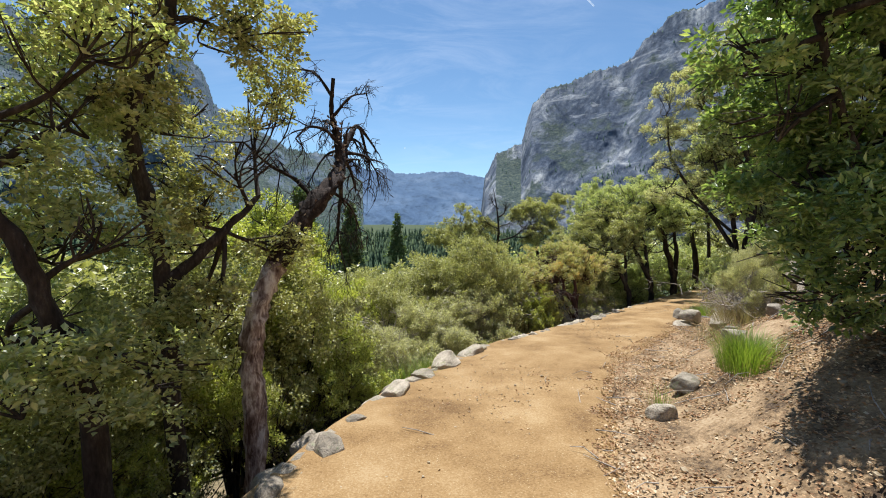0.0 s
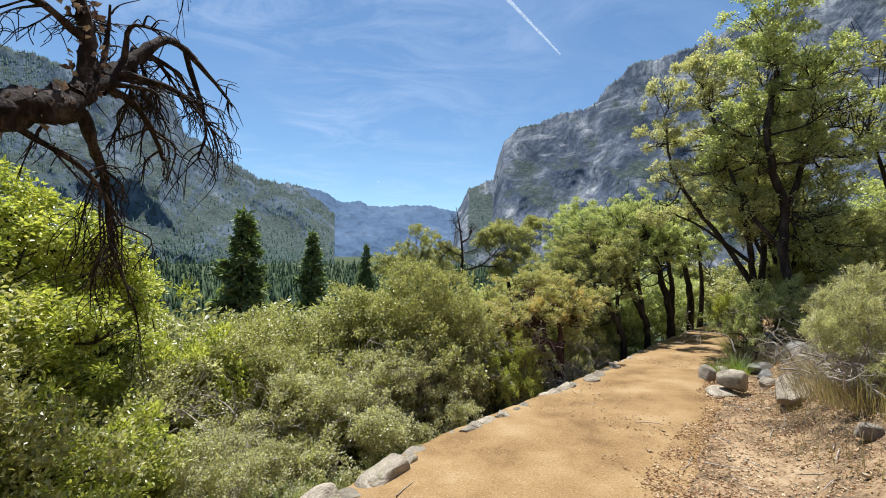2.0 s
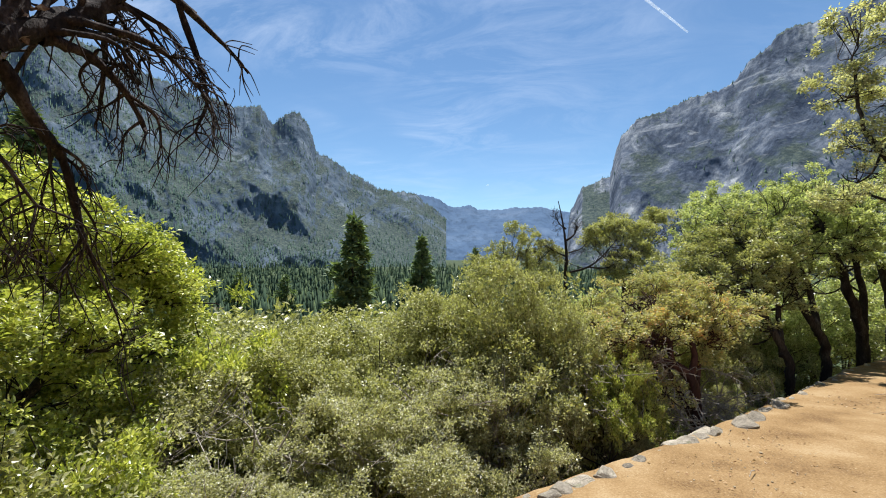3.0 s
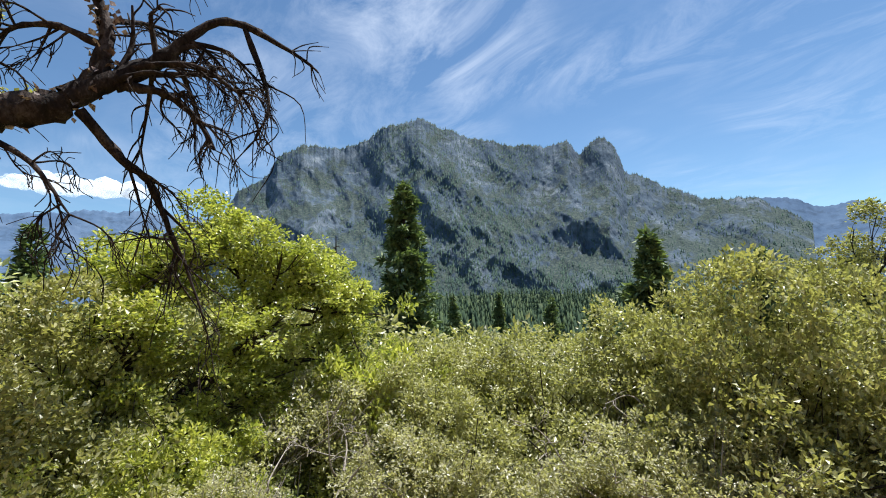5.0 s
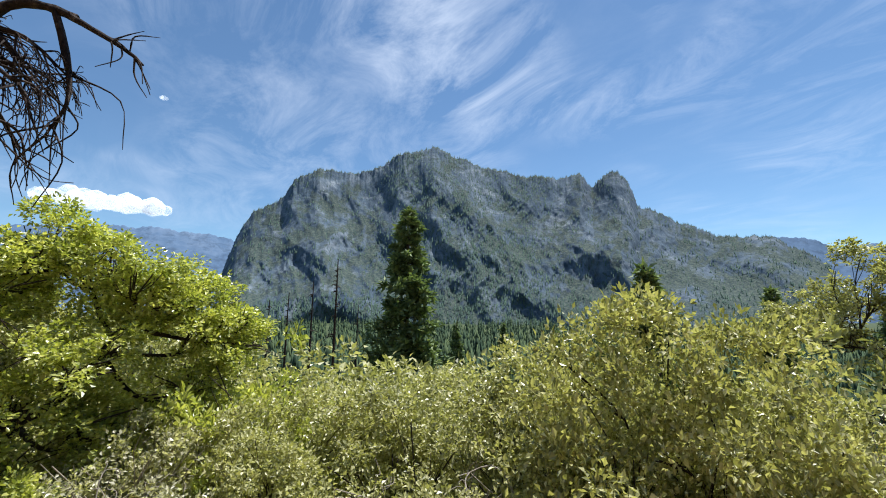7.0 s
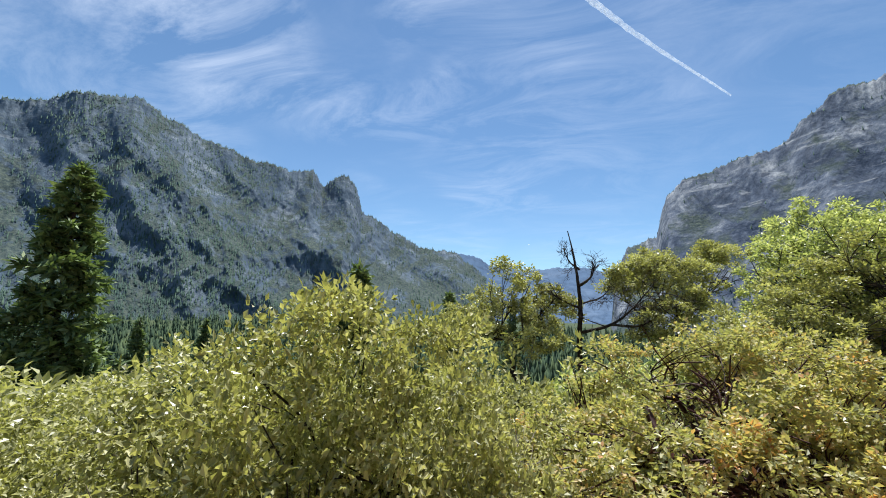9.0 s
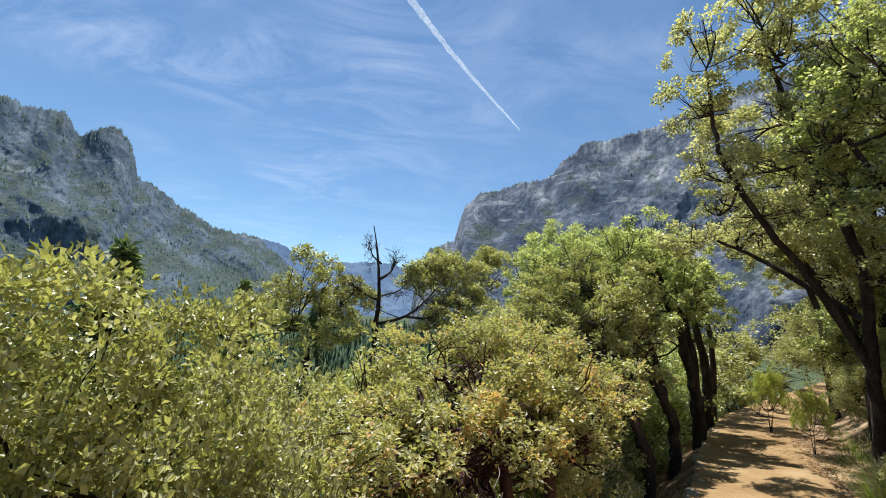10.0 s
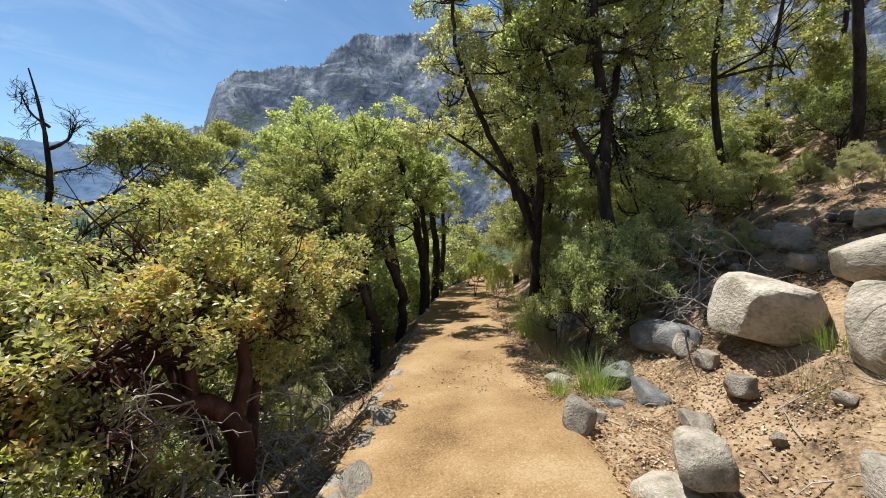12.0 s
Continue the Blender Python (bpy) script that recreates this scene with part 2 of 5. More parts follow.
def tube(points, r0, r1, sides=6, rng=None, rough=0.0):
    """A tapering limb along the points."""
    p = np.array(points, float)
    n = len(p)
    tan = unit(np.gradient(p, axis=0))
    ref = np.array([0.31, 0.17, 0.93]) if abs(tan[:, 2]).mean() < 0.8 else np.array([0.95, 0.2, 0.1])
    a = unit(np.cross(tan, ref))
    b = np.cross(tan, a)
    ang = np.linspace(0, 2 * np.pi, sides, endpoint=False)
    r = np.linspace(r0, r1, n)[:, None] * np.ones((1, sides))
    if rng is not None and rough:
        r = r * (1 + rough * rng.standard_normal((n, sides)))
    v = p[:, None] + r[..., None] * (np.cos(ang)[None, :, None] * a[:, None] + np.sin(ang)[None, :, None] * b[:, None])
    i, j = np.meshgrid(np.arange(n - 1), np.arange(sides), indexing="ij")
    k = (j + 1) % sides
    f = np.stack([i * sides + j, i * sides + k, (i + 1) * sides + k, (i + 1) * sides + j], -1).reshape(-1, 4)
    return v.reshape(-1, 3), f


def leaf_set(rng, pos, axis, length, width, oval=False):
    """One folded leaf at each place, along its axis: pointed, or oval with two faces along the midrib."""
    n = len(pos)
    axis = unit(axis)
    side = unit(np.cross(axis, unit(rng.standard_normal((n, 3)) + np.array([0, 0.3, 1.5]))))
    up = np.cross(side, axis)
    ln = length * rng.uniform(0.65, 1.3, (n, 1))
    wd = width * rng.uniform(0.7, 1.25, (n, 1)) * 0.5
    if oval:
        low, high, tip = pos + axis * ln * 0.30 + up * wd * 0.4, pos + axis * ln * 0.72 + up * wd * 0.25, pos + axis * ln - up * ln * 0.08
        v = np.stack([pos, low + side * wd, high + side * wd * 0.82, tip, high - side * wd * 0.82, low - side * wd], 1).reshape(-1, 3)
        return v, (6 * np.arange(n)[:, None, None] + np.array([[0, 1, 2, 3], [0, 3, 4, 5]])).reshape(-1, 4)
    mid = pos + axis * ln * 0.45 + up * wd * 0.35
    v = np.stack([pos, mid + side * wd, pos + axis * ln - up * ln * 0.08, mid - side * wd], 1).reshape(-1, 3)
    return v, np.arange(4 * n).reshape(n, 4)


def sprigs(rng, centres, out, per, size, leaf, width, oval=False):
    """Leafy shoots: leaves set round a short axis at each centre."""
    n = len(centres)
    ax = unit(out + 0.55 * rng.standard_normal((n, 3)) + np.array([0, 0, 0.08]))
    c, a = np.repeat(centres, per, 0), np.repeat(ax, per, 0)
    k = rng.uniform(0, 1, (n * per, 1))
    spread = unit(rng.standard_normal((n * per, 3)))
    pos = c + a * size * (k - 0.4) + spread * size * 0.28
    return leaf_set(rng, pos, a * (0.2 + 0.35 * k) + spread * np.array([1.0, 1.0, 0.65]), leaf, width, oval)


def lobe_points(rng, lobes, n, low=-0.45, inner=0.55):
    """Places and outward directions in the outer shell of a crown made of round, lumpy lobes."""
    l = np.array(lobes, float)
    pick = rng.choice(len(l), n, p=l[:, 3] ** 2 / (l[:, 3] ** 2).sum())
    d = unit(rng.standard_normal((n * 3, 3)))
    d = d[d[:, 2] > low][:n]
    while len(d) < n:
        d = np.vstack([d, d])[:n]
    lump = 1 + 0.16 * np.sin(d[:, 0] * 6 + pick * 1.7) * np.sin(d[:, 1] * 5 + pick) + 0.14 * np.sin(d[:, 2] * 9 + d[:, 0] * 7 + pick * 0.6)
    r = l[pick, 3] * lump * (inner + (1 - inner) * rng.uniform(0, 1, n) ** 0.6) * rng.uniform(0.92, 1.12, n)
    p = l[pick, :3] + d * r[:, None] * np.array([1, 1, 0.85])
    return p, d, pick


def uneven(rng, lobes, count=4, out=(0.45, 0.82), part_of=(0.42, 0.64)):
    """Breaks each round lobe into several smaller ones, so that the outline is ragged and has gaps."""
    fine = []
    for x, y, z, r in lobes:
        for _ in range(count):
            d = unit(rng.standard_normal(3) + np.array([0, 0, 0.25])) * r * rng.uniform(*out)
            fine.append((x + d[0], y + d[1], z + 0.8 * d[2], r * rng.uniform(*part_of)))
    return fine


def foliage(rng, lobes, n, per, size, leaf, width, low=-0.25, inner=0.76, oval=False, shape=None):
    k = 9
    fine = uneven(rng, lobes, *(shape or ()))
    p, d, _ = lobe_points(rng, fine, n // k, low, inner)
    deep = rng.uniform(0, 1, len(p)) < 0.12
    q, _, _ = lobe_points(rng, lobes, len(p), low, 0.3)
    p = np.where(deep[:, None], q, p)
    ball = unit(rng.standard_normal((n // k * k, 3)) + 0.55 * np.repeat(d, k, 0) + np.array([0, 0, 0.5]))
    p = np.repeat(p, k, 0) + ball * size * np.array([1.0, 1.0, 0.6]) * rng.uniform(0.75, 1.05, (len(ball), 1))
    d = ball
    return sprigs(rng, p, d, per, size * 0.8, leaf, width, oval)


def boughs(rng, start, lobes, r0, per_lobe=7, thin=0.006, wander=0.12, sides=5):
    """Limbs from the points of start to each lobe, and thinner ones out to its shell."""
    out = []
    start = np.atleast_2d(np.array(start, float))
    for x, y, z, r in lobes:
        c = np.array([x, y, z - 0.25 * r])
        s = start[np.argmin(np.linalg.norm(start - c, axis=1) + 0.2 * rng.uniform(0, 1, len(start)))]
        m = (s + c) / 2 + rng.standard_normal(3) * wander * np.linalg.norm(c - s)
        line = spline([s, m, c], 4)
        out.append(tube(line, r0, r0 * 0.45, sides, rng, 0.08))
        p, d, _ = lobe_points(rng, [(x, y, z, r * 0.86)], per_lobe, -0.35, 0.7)
        for q in p:
            b = line[rng.integers(len(line) // 2, len(line))]
            h = (b + q) / 2 + rng.standard_normal(3) * 0.12 * r
            out.append(tube(spline([b, h, q], 3), r0 * 0.38, thin, 4))
            for _ in range(2):
                e = q + rng.standard_normal(3) * 0.16 * r
                out.append(tube(np.array([h, (h + e) / 2 + rng.standard_normal(3) * 0.05 * r, e]), r0 * 0.2, thin * 0.6, 3))
    return out


def ground_at(x, y):
    return float(terrain([x], [y])[0])


# ---- the lie of the land ----
EDGE = [(-3.6, -8.0), (-1.75, -1.0), (-1.1, 1.6), (-0.8, 3.0), (-0.4, 4.1), (0.1, 5.1), (0.95, 6.25), (2.5, 7.75), (3.5, 8.8),
        (4.7, 10.05), (6.7, 12.25), (10.0, 15.4), (13.6, 17.9), (24.0, 23.5), (60.0, 42.0), (400.0, 260.0)]
E0 = np.array(EDGE[:-1], float)
ED = np.array(EDGE[1:], float) - E0
EL = np.linalg.norm(ED, axis=1)
EN = np.stack([ED[:, 1], -ED[:, 0]], 1) / EL[:, None]      # to the right of the walking direction
ES = np.concatenate([[0.0], np.cumsum(EL)])


def trail_level(x, y):
    """Level of the trail's surface: it runs gently downhill, then flattens out."""
    yy = np.minimum(y, 18.0) + 3.0 * np.tanh(np.maximum(y - 18.0, 0.0) / 3.0) * 0.2
    return 0.0306 * np.clip(x, -20, 20) - 0.0959 * np.maximum(yy, -10.0)


def beside(x, y):
    """Along the trail's downhill edge: run, distance to its right (negative: downhill side), foot point."""
    p = np.stack([np.asarray(x, float).ravel(), np.asarray(y, float).ravel()], 1)
    best = np.full(len(p), 1e18)
    run, dist, foot = np.zeros(len(p)), np.zeros(len(p)), np.zeros((len(p), 2))
    for i in range(len(E0)):
        k = np.clip(((p - E0[i]) @ ED[i]) / EL[i] ** 2, 0, 1)
        q = E0[i] + k[:, None] * ED[i]
        d = p - q
        r = np.linalg.norm(d, axis=1)
        m = r < best
        side = np.where(d @ EN[i] >= 0, 1.0, -1.0)
        best[m], run[m], dist[m], foot[m] = r[m], (ES[i] + k * EL[i])[m], (r * side)[m], q[m]
    return run, dist, foot


def trail_width(run):
    return np.interp(run, [0, 8, 13, 17, 20, 24, 60], [2.1, 2.1, 1.95, 1.7, 1.35, 1.25, 1.2])


def terrain(x, y):
    """Height of the ground: trail bench, falling slope to the valley floor, rising bank to the hillside."""
    run, d, foot = beside(x, y)
    w = trail_width(run)
    k = np.where(d > 0, np.minimum(1.0, w / np.maximum(np.abs(d), 1e-6)), 0.0)
    bx = foot[:, 0] + k * (np.asarray(x, float).ravel() - foot[:, 0])
    by = foot[:, 1] + k * (np.asarray(y, float).ravel() - foot[:, 1])
    e = trail_level(bx, by)
    left, right = np.maximum(-d, 0.0), np.maximum(d - w, 0.0)
    down = 0.28 * np.clip(left / 0.35, 0, 1) + 0.72 * np.clip(left - 0.3, 0, 9) + 0.42 * np.clip(left - 9.3, 0, 45)
    up = 0.1 * np.minimum(right, 0.5) + 0.72 * np.clip(right - 0.5, 0, 6) + 0.55 * np.clip(right - 6.5, 0, 60) + 0.35 * np.clip(right - 66, 0, 150)
    return e - down + up


# ---- ground, trail ----
def axis_steps(lo, hi, fine, far):
    """Grid lines: fine between lo and hi, then ever wider out to far."""
    a = list(np.arange(lo, hi, fine))
    s, x = fine, hi
    while x < far:
        a.append(x)
        s *= 1.16
        x += s
    s, x = fine, lo
    while x > -far:
        s *= 1.16
        x -= s
        a.insert(0, x)
    return np.array(a)


def rough_noise(x, y, scale, octaves=4):
    """Sum of sines with wandering phases: cheap, smooth, repeatable relief, about -1 to 1."""
    out, amp = np.zeros_like(x), 1.0
    rng = np.random.default_rng(7)
    for o in range(octaves):
        for _ in range(3):
            a, ph = rng.uniform(0, 2 * np.pi, 2)
            k = scale * 2.1 ** o * rng.uniform(0.7, 1.3)
            out += amp * 0.45 * np.sin((x * np.cos(a) + y * np.sin(a)) * k + ph + 1.3 * np.sin((y * np.cos(a) - x * np.sin(a)) * k * 0.6))
        amp *= 0.5
    return out


gx, gy = axis_steps(-4.5, 9.5, 0.11, 4500), axis_steps(-0.5, 13.5, 0.11, 4500)
X, Y = np.meshgrid(gx, gy)
run, dd, _ = beside(X, Y)
Z = terrain(X, Y).reshape(X.shape)
dd, run = dd.reshape(X.shape), run.reshape(X.shape)
off = np.maximum(np.maximum(-dd - 0.1, dd - trail_width(run) - 0.1), 0.0)
Z = Z + np.clip(off, 0, 1.2) * (0.05 * rough_noise(X, Y, 2.2) + 0.02 * rough_noise(Y, X, 9.0, 2)) + np.clip(off - 8, 0, 60) * 0.03 * rough_noise(X, Y, 0.12, 3)
Z = np.maximum(Z, -27.0 + 0.4 * rough_noise(X, Y, 0.05, 2))
Z = np.where((dd > -0.05) & (dd < trail_width(run) + 0.05), Z - 0.03, Z)
ny, nx = X.shape
gi, gj = np.meshgrid(np.arange(ny - 1), np.arange(nx - 1), indexing="ij")
quads = np.stack([gi * nx + gj, gi * nx + gj + 1, (gi + 1) * nx + gj + 1, (gi + 1) * nx + gj], -1).reshape(-1, 4)
tagged(part("ground", (np.stack([X, Y, Z], -1).reshape(-1, 3), quads), M_SLOPE), "brown hillside soil with leaf litter, falling to the valley", "ground", kind="structure")

runs = np.concatenate([np.arange(3.0, 34.0, 0.07), np.arange(34.0, 70.0, 0.5)])
side = np.linspace(-0.06, 1.06, 40)
ex = np.interp(runs, ES, [p[0] for p in EDGE])
ey = np.interp(runs, ES, [p[1] for p in EDGE])
for _ in range(6):                                # soften the bends
    ex[1:-1], ey[1:-1] = (ex[:-2] + 2 * ex[1:-1] + ex[2:]) / 4, (ey[:-2] + 2 * ey[1:-1] + ey[2:]) / 4
tx, ty = np.gradient(ex), np.gradient(ey)
tl = np.hypot(tx, ty)
nxr, nyr = ty / tl, -tx / tl
W = trail_width(runs)[:, None] * side[None, :]
TX, TY = ex[:, None] + nxr[:, None] * W, ey[:, None] + nyr[:, None] * W
rim = np.minimum(side, 1 - side)[None, :] * np.ones_like(TX)
TZ = trail_level(TX, TY) + 0.022 * rough_noise(TX, TY, 1.7, 2) * np.clip(rim * 5, 0, 1) + 0.006 * rough_noise(TY, TX, 11, 2) + 0.012 - 0.05 * np.clip((0.09 + 0.06 * rough_noise(TX, TY, 3.1, 2) - rim) / 0.1, 0, 1.5) * (side[None, :] > 0.5)
a, b = TX.shape
gi, gj = np.meshgrid(np.arange(a - 1), np.arange(b - 1), indexing="ij")
tagged(part("dirt_trail", (np.stack([TX, TY, TZ], -1).reshape(-1, 3), np.stack([gi * b + gj, gi * b + gj + 1, (gi + 1) * b + gj + 1, (gi + 1) * b + gj], -1).reshape(-1, 4)), M_DIRT),
       "packed ochre sandy dirt footpath along the hillside", "trail", kind="structure")


# ---- mountains ----
def rock_wall(name, grain, green, stops, gscale):
    m = bpy.data.materials.new(name)
    m.use_nodes = True
    t = m.node_tree
    p = t.nodes["Principled BSDF"]
    vec = t.nodes.new("ShaderNodeTexCoord").outputs["Object"]
    streak_v = scaled(t, vec, (1, 1, 0.5))
    big, fine = noise_tex(t, streak_v, grain, 7.0, 0.65, 0.6), noise_tex(t, streak_v, grain * 9, 5.0, 0.7)
    both = calc(t, "ADD", calc(t, "MULTIPLY", big, 0.76), calc(t, "MULTIPLY", fine, 0.24))
    col = ramp(t, both, stops)
    stain = noise_tex(t, scaled(t, vec, (1, 1, 0.10)), grain * 6, 5.0, 0.7, 0.4)
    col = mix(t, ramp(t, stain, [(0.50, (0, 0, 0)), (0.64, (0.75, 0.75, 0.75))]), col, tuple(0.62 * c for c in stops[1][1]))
    ledge = noise_tex(t, scaled(t, vec, (0.25, 0.25, 1.0), (28, 24, 0)), grain * 3.5, 6.0, 0.7, 0.5)
    col = mix(t, ramp(t, ledge, [(0.57, (0, 0, 0)), (0.69, (0.7, 0.7, 0.7))]), col, stops[-1][1])
    geo = t.nodes.new("ShaderNodeNewGeometry")
    sp = t.nodes.new("ShaderNodeSeparateXYZ")
    t.links.new(geo.outputs["Normal"], sp.inputs[0])
    shelf = calc(t, "ADD", calc(t, "MULTIPLY", noise_tex(t, vec, gscale, 8.0, 0.72), 1.1), calc(t, "MULTIPLY", sp.outputs["Z"], 0.5))
    cover = ramp(t, shelf, [(green, (0, 0, 0)), (green + 0.12, (1, 1, 1))])
    # growth on the rock, blue-grey because distance haze is put into its colour
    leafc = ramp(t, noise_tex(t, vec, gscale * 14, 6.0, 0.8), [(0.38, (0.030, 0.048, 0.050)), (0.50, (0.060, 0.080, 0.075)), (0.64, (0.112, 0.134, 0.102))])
    t.links.new(mix(t, cover, col, leafc), p.inputs["Base Color"])
    p.inputs["Roughness"].default_value = 0.95
    p.inputs["Specular IOR Level"].default_value = 0.1
    bp = nd(t, "ShaderNodeBump", Strength=0.7, Distance=14.0)
    t.links.new(both, bp.inputs["Height"])
    t.links.new(bp.outputs[0], p.inputs["Normal"])
    return m


def fold(b, v, seed, scale, skew):
    """Ridges and gullies of a rock wall over bearing and height angle, 0 to 1."""
    rng = np.random.default_rng(seed)
    out, amp, tot = np.zeros_like(b), 1.0, 0.0
    for o in range(6):
        s = scale * 1.9 ** o
        for _ in range(2):
            th = skew + rng.uniform(-0.95, 0.95)
            ph = rng.uniform(0, 6.3, 3)
            q = np.sin(s * (b * np.cos(th) + v * np.sin(th)) + ph[0] + 1.4 * np.sin(s * 0.55 * (v * np.cos(th) * 1.2 - b * np.sin(th)) + ph[1]))
            out += amp * (1 - np.abs(q))
            tot += amp
        amp *= 0.52
    return out / tot


def mountain(name, crest, near, far, low, relief, mat, label, seed, scale, skew=0.12, jag=0.25, power=1.4, step=0.11, rows=110):
    """A mountain seen from the trail: crest is bearing (degrees left of +y) and height angle along its skyline."""
    c = sorted(crest)
    b = np.arange(c[0][0], c[-1][0], step)
    top = np.interp(b, [p[0] for p in c], [p[1] for p in c])
    rng = np.random.default_rng(seed)
    tooth = np.zeros_like(b)
    for k, amp in ((1.3, 0.5), (3.1, 0.3), (7.7, 0.28), (17.0, 0.2)):
        tooth = tooth + jag * amp * np.sin(b * k + rng.uniform(0, 6) + 0.8 * np.sin(b * k * 0.37))
    u = np.linspace(0, 1, rows)
    B, U = np.meshgrid(b, u)
    EL_ = low + (top[None, :] - low) * U + tooth[None, :] * U ** 12
    top = top + tooth
    R = near + (far - near) * U ** power - relief * (fold(B, EL_, seed, scale, skew) - 0.4) * (0.35 + 0.65 * np.sin(np.pi * np.clip(U, 0.05, 0.97)))
    back = R[-1] + 350
    B = np.vstack([B, b, b])
    R = np.vstack([R, back, back + 300])
    ZZ = np.vstack([R[:rows] * np.tan(np.radians(EL_)), [0.6 * R[rows - 1] * np.tan(np.radians(top))], [np.full(len(b), -60.0)]])
    XX, YY = 1.0 - R * np.sin(np.radians(B)), 4.0 + R * np.cos(np.radians(B))
    n = len(b)
    i, j = np.meshgrid(np.arange(len(R) - 1), np.arange(n - 1), indexing="ij")
    f = np.stack([i * n + j, i * n + j + 1, (i + 1) * n + j + 1, (i + 1) * n + j], -1).reshape(-1, 4)
    ob = part(name, (np.stack([XX, YY, ZZ], -1).reshape(-1, 3), f[:, ::-1]), mat)
    tagged(ob, label, "mountain", kind="structure")
    return np.stack([XX, YY, ZZ], -1)[:rows]


# the blue in these granite stops is distance haze painted into the base colour
M_WALL_S = rock_wall("haze_tinted_granite_forest", 0.012, 0.83, [(0.40, (0.048, 0.074, 0.108)), (0.48, (0.085, 0.118, 0.155)), (0.57, (0.135, 0.168, 0.205)), (0.68, (0.270, 0.300, 0.325))], 0.011)
M_WALL_N = rock_wall("haze_tinted_cliff_granite", 0.010, 0.86, [(0.41, (0.040, 0.056, 0.088)), (0.48, (0.100, 0.122, 0.165)), (0.54, (0.190, 0.210, 0.245)), (0.63, (0.450, 0.455, 0.455))], 0.009)
M_WALL_W = rock_wall("haze_tinted_far_granite", 0.003, 1.05, [(0.32, (0.06, 0.10, 0.175)), (0.5, (0.085, 0.135, 0.215)), (0.66, (0.13, 0.18, 0.26))], 0.003)

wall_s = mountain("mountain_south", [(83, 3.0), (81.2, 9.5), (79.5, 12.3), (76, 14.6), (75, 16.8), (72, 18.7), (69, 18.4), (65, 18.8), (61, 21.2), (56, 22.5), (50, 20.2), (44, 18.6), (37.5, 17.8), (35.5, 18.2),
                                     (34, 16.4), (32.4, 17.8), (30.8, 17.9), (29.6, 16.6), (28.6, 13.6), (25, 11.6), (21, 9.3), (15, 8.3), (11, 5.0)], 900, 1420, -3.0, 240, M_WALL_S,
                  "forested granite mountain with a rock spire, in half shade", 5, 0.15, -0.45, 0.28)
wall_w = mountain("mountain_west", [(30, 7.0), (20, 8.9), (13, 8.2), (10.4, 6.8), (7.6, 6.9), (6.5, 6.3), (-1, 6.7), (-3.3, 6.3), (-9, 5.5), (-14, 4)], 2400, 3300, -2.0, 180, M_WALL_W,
                  "canyon rim far down the valley, haze put into its blue colour", 9, 0.30, 0.1, 0.15)
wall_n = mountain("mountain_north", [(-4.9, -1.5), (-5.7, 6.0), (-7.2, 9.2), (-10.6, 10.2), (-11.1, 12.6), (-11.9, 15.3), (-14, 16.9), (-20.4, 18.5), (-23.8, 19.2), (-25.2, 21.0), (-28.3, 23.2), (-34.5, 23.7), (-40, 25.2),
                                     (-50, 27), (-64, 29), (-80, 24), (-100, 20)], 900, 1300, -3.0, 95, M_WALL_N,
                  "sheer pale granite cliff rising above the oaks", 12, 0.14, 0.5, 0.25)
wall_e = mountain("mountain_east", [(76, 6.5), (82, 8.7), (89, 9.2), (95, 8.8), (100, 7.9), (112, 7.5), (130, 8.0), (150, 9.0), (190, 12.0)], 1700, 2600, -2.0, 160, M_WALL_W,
                   "low granite ridge far behind the pines, haze put into its blue colour", 21, 0.24, 0.1, 0.2, step=0.2, rows=70)


# ---- conifers ----
def conifer_parts(rng, h, spread, n, needle, gaps=0.0, low=0.12):
    """Trunk and needle boughs of a tall conifer with whorled, drooping branches."""
    trunk = [tube(np.array([[0, 0, -0.5], [0.02 * h * rng.uniform(-.3, .3), 0, h * 0.5], [0, 0, h]]), h * 0.014, h * 0.002, 7)]
    pos, ax, twigs = [], [], []
    z = h * low
    while z < h * 0.985:
        k = (z / h - low) / (1 - low)
        reach = spread * (1 - k) ** 0.75 * (0.55 + 0.45 * min(1, k * 5)) * rng.uniform(0.75, 1.12)
        for a in rng.uniform(0, 2 * np.pi, rng.integers(3, 7)):
            if rng.uniform() < gaps:
                continue
            r = reach * rng.uniform(0.55, 1.25)
            d = np.array([np.cos(a), np.sin(a), 0.0])
            tip = np.array([0, 0, z]) + d * r + np.array([0, 0, r * (rng.uniform(-0.45, -0.02) + 0.55 * k)])
            twigs.append(tube(np.array([[0, 0, z], tip]), h * 0.0025 * (1.2 - k), h * 0.0008, 3))
            m = max(8, int(3.2 * n * r / spread))
            t = rng.uniform(0.18, 1.05, (m, 1)) ** 0.8
            base = np.array([0, 0, z]) * (1 - t) + tip * t
            sd = np.cross(d, [0, 0, 1.0])
            pos.append(base + sd * rng.uniform(-0.28, 0.28, (m, 1)) * r * (1.15 - t) + np.array([0, 0, 1]) * rng.normal(-0.03, 0.07, (m, 1)) * r)
            ax.append(d * 0.6 + sd * rng.uniform(-1.0, 1.0, (m, 1)) + np.array([0, 0, 0.15]) + 0.5 * rng.standard_normal((m, 3)))
        z += h * rng.uniform(0.009, 0.017)
    pos.append(np.array([[0, 0, h * 0.985]]))
    ax.append(np.array([[0, 0, 1.0]]))
    return join(trunk + twigs), leaf_set(rng, np.concatenate(pos), np.concatenate(ax), needle * 0.72, needle * 0.27)


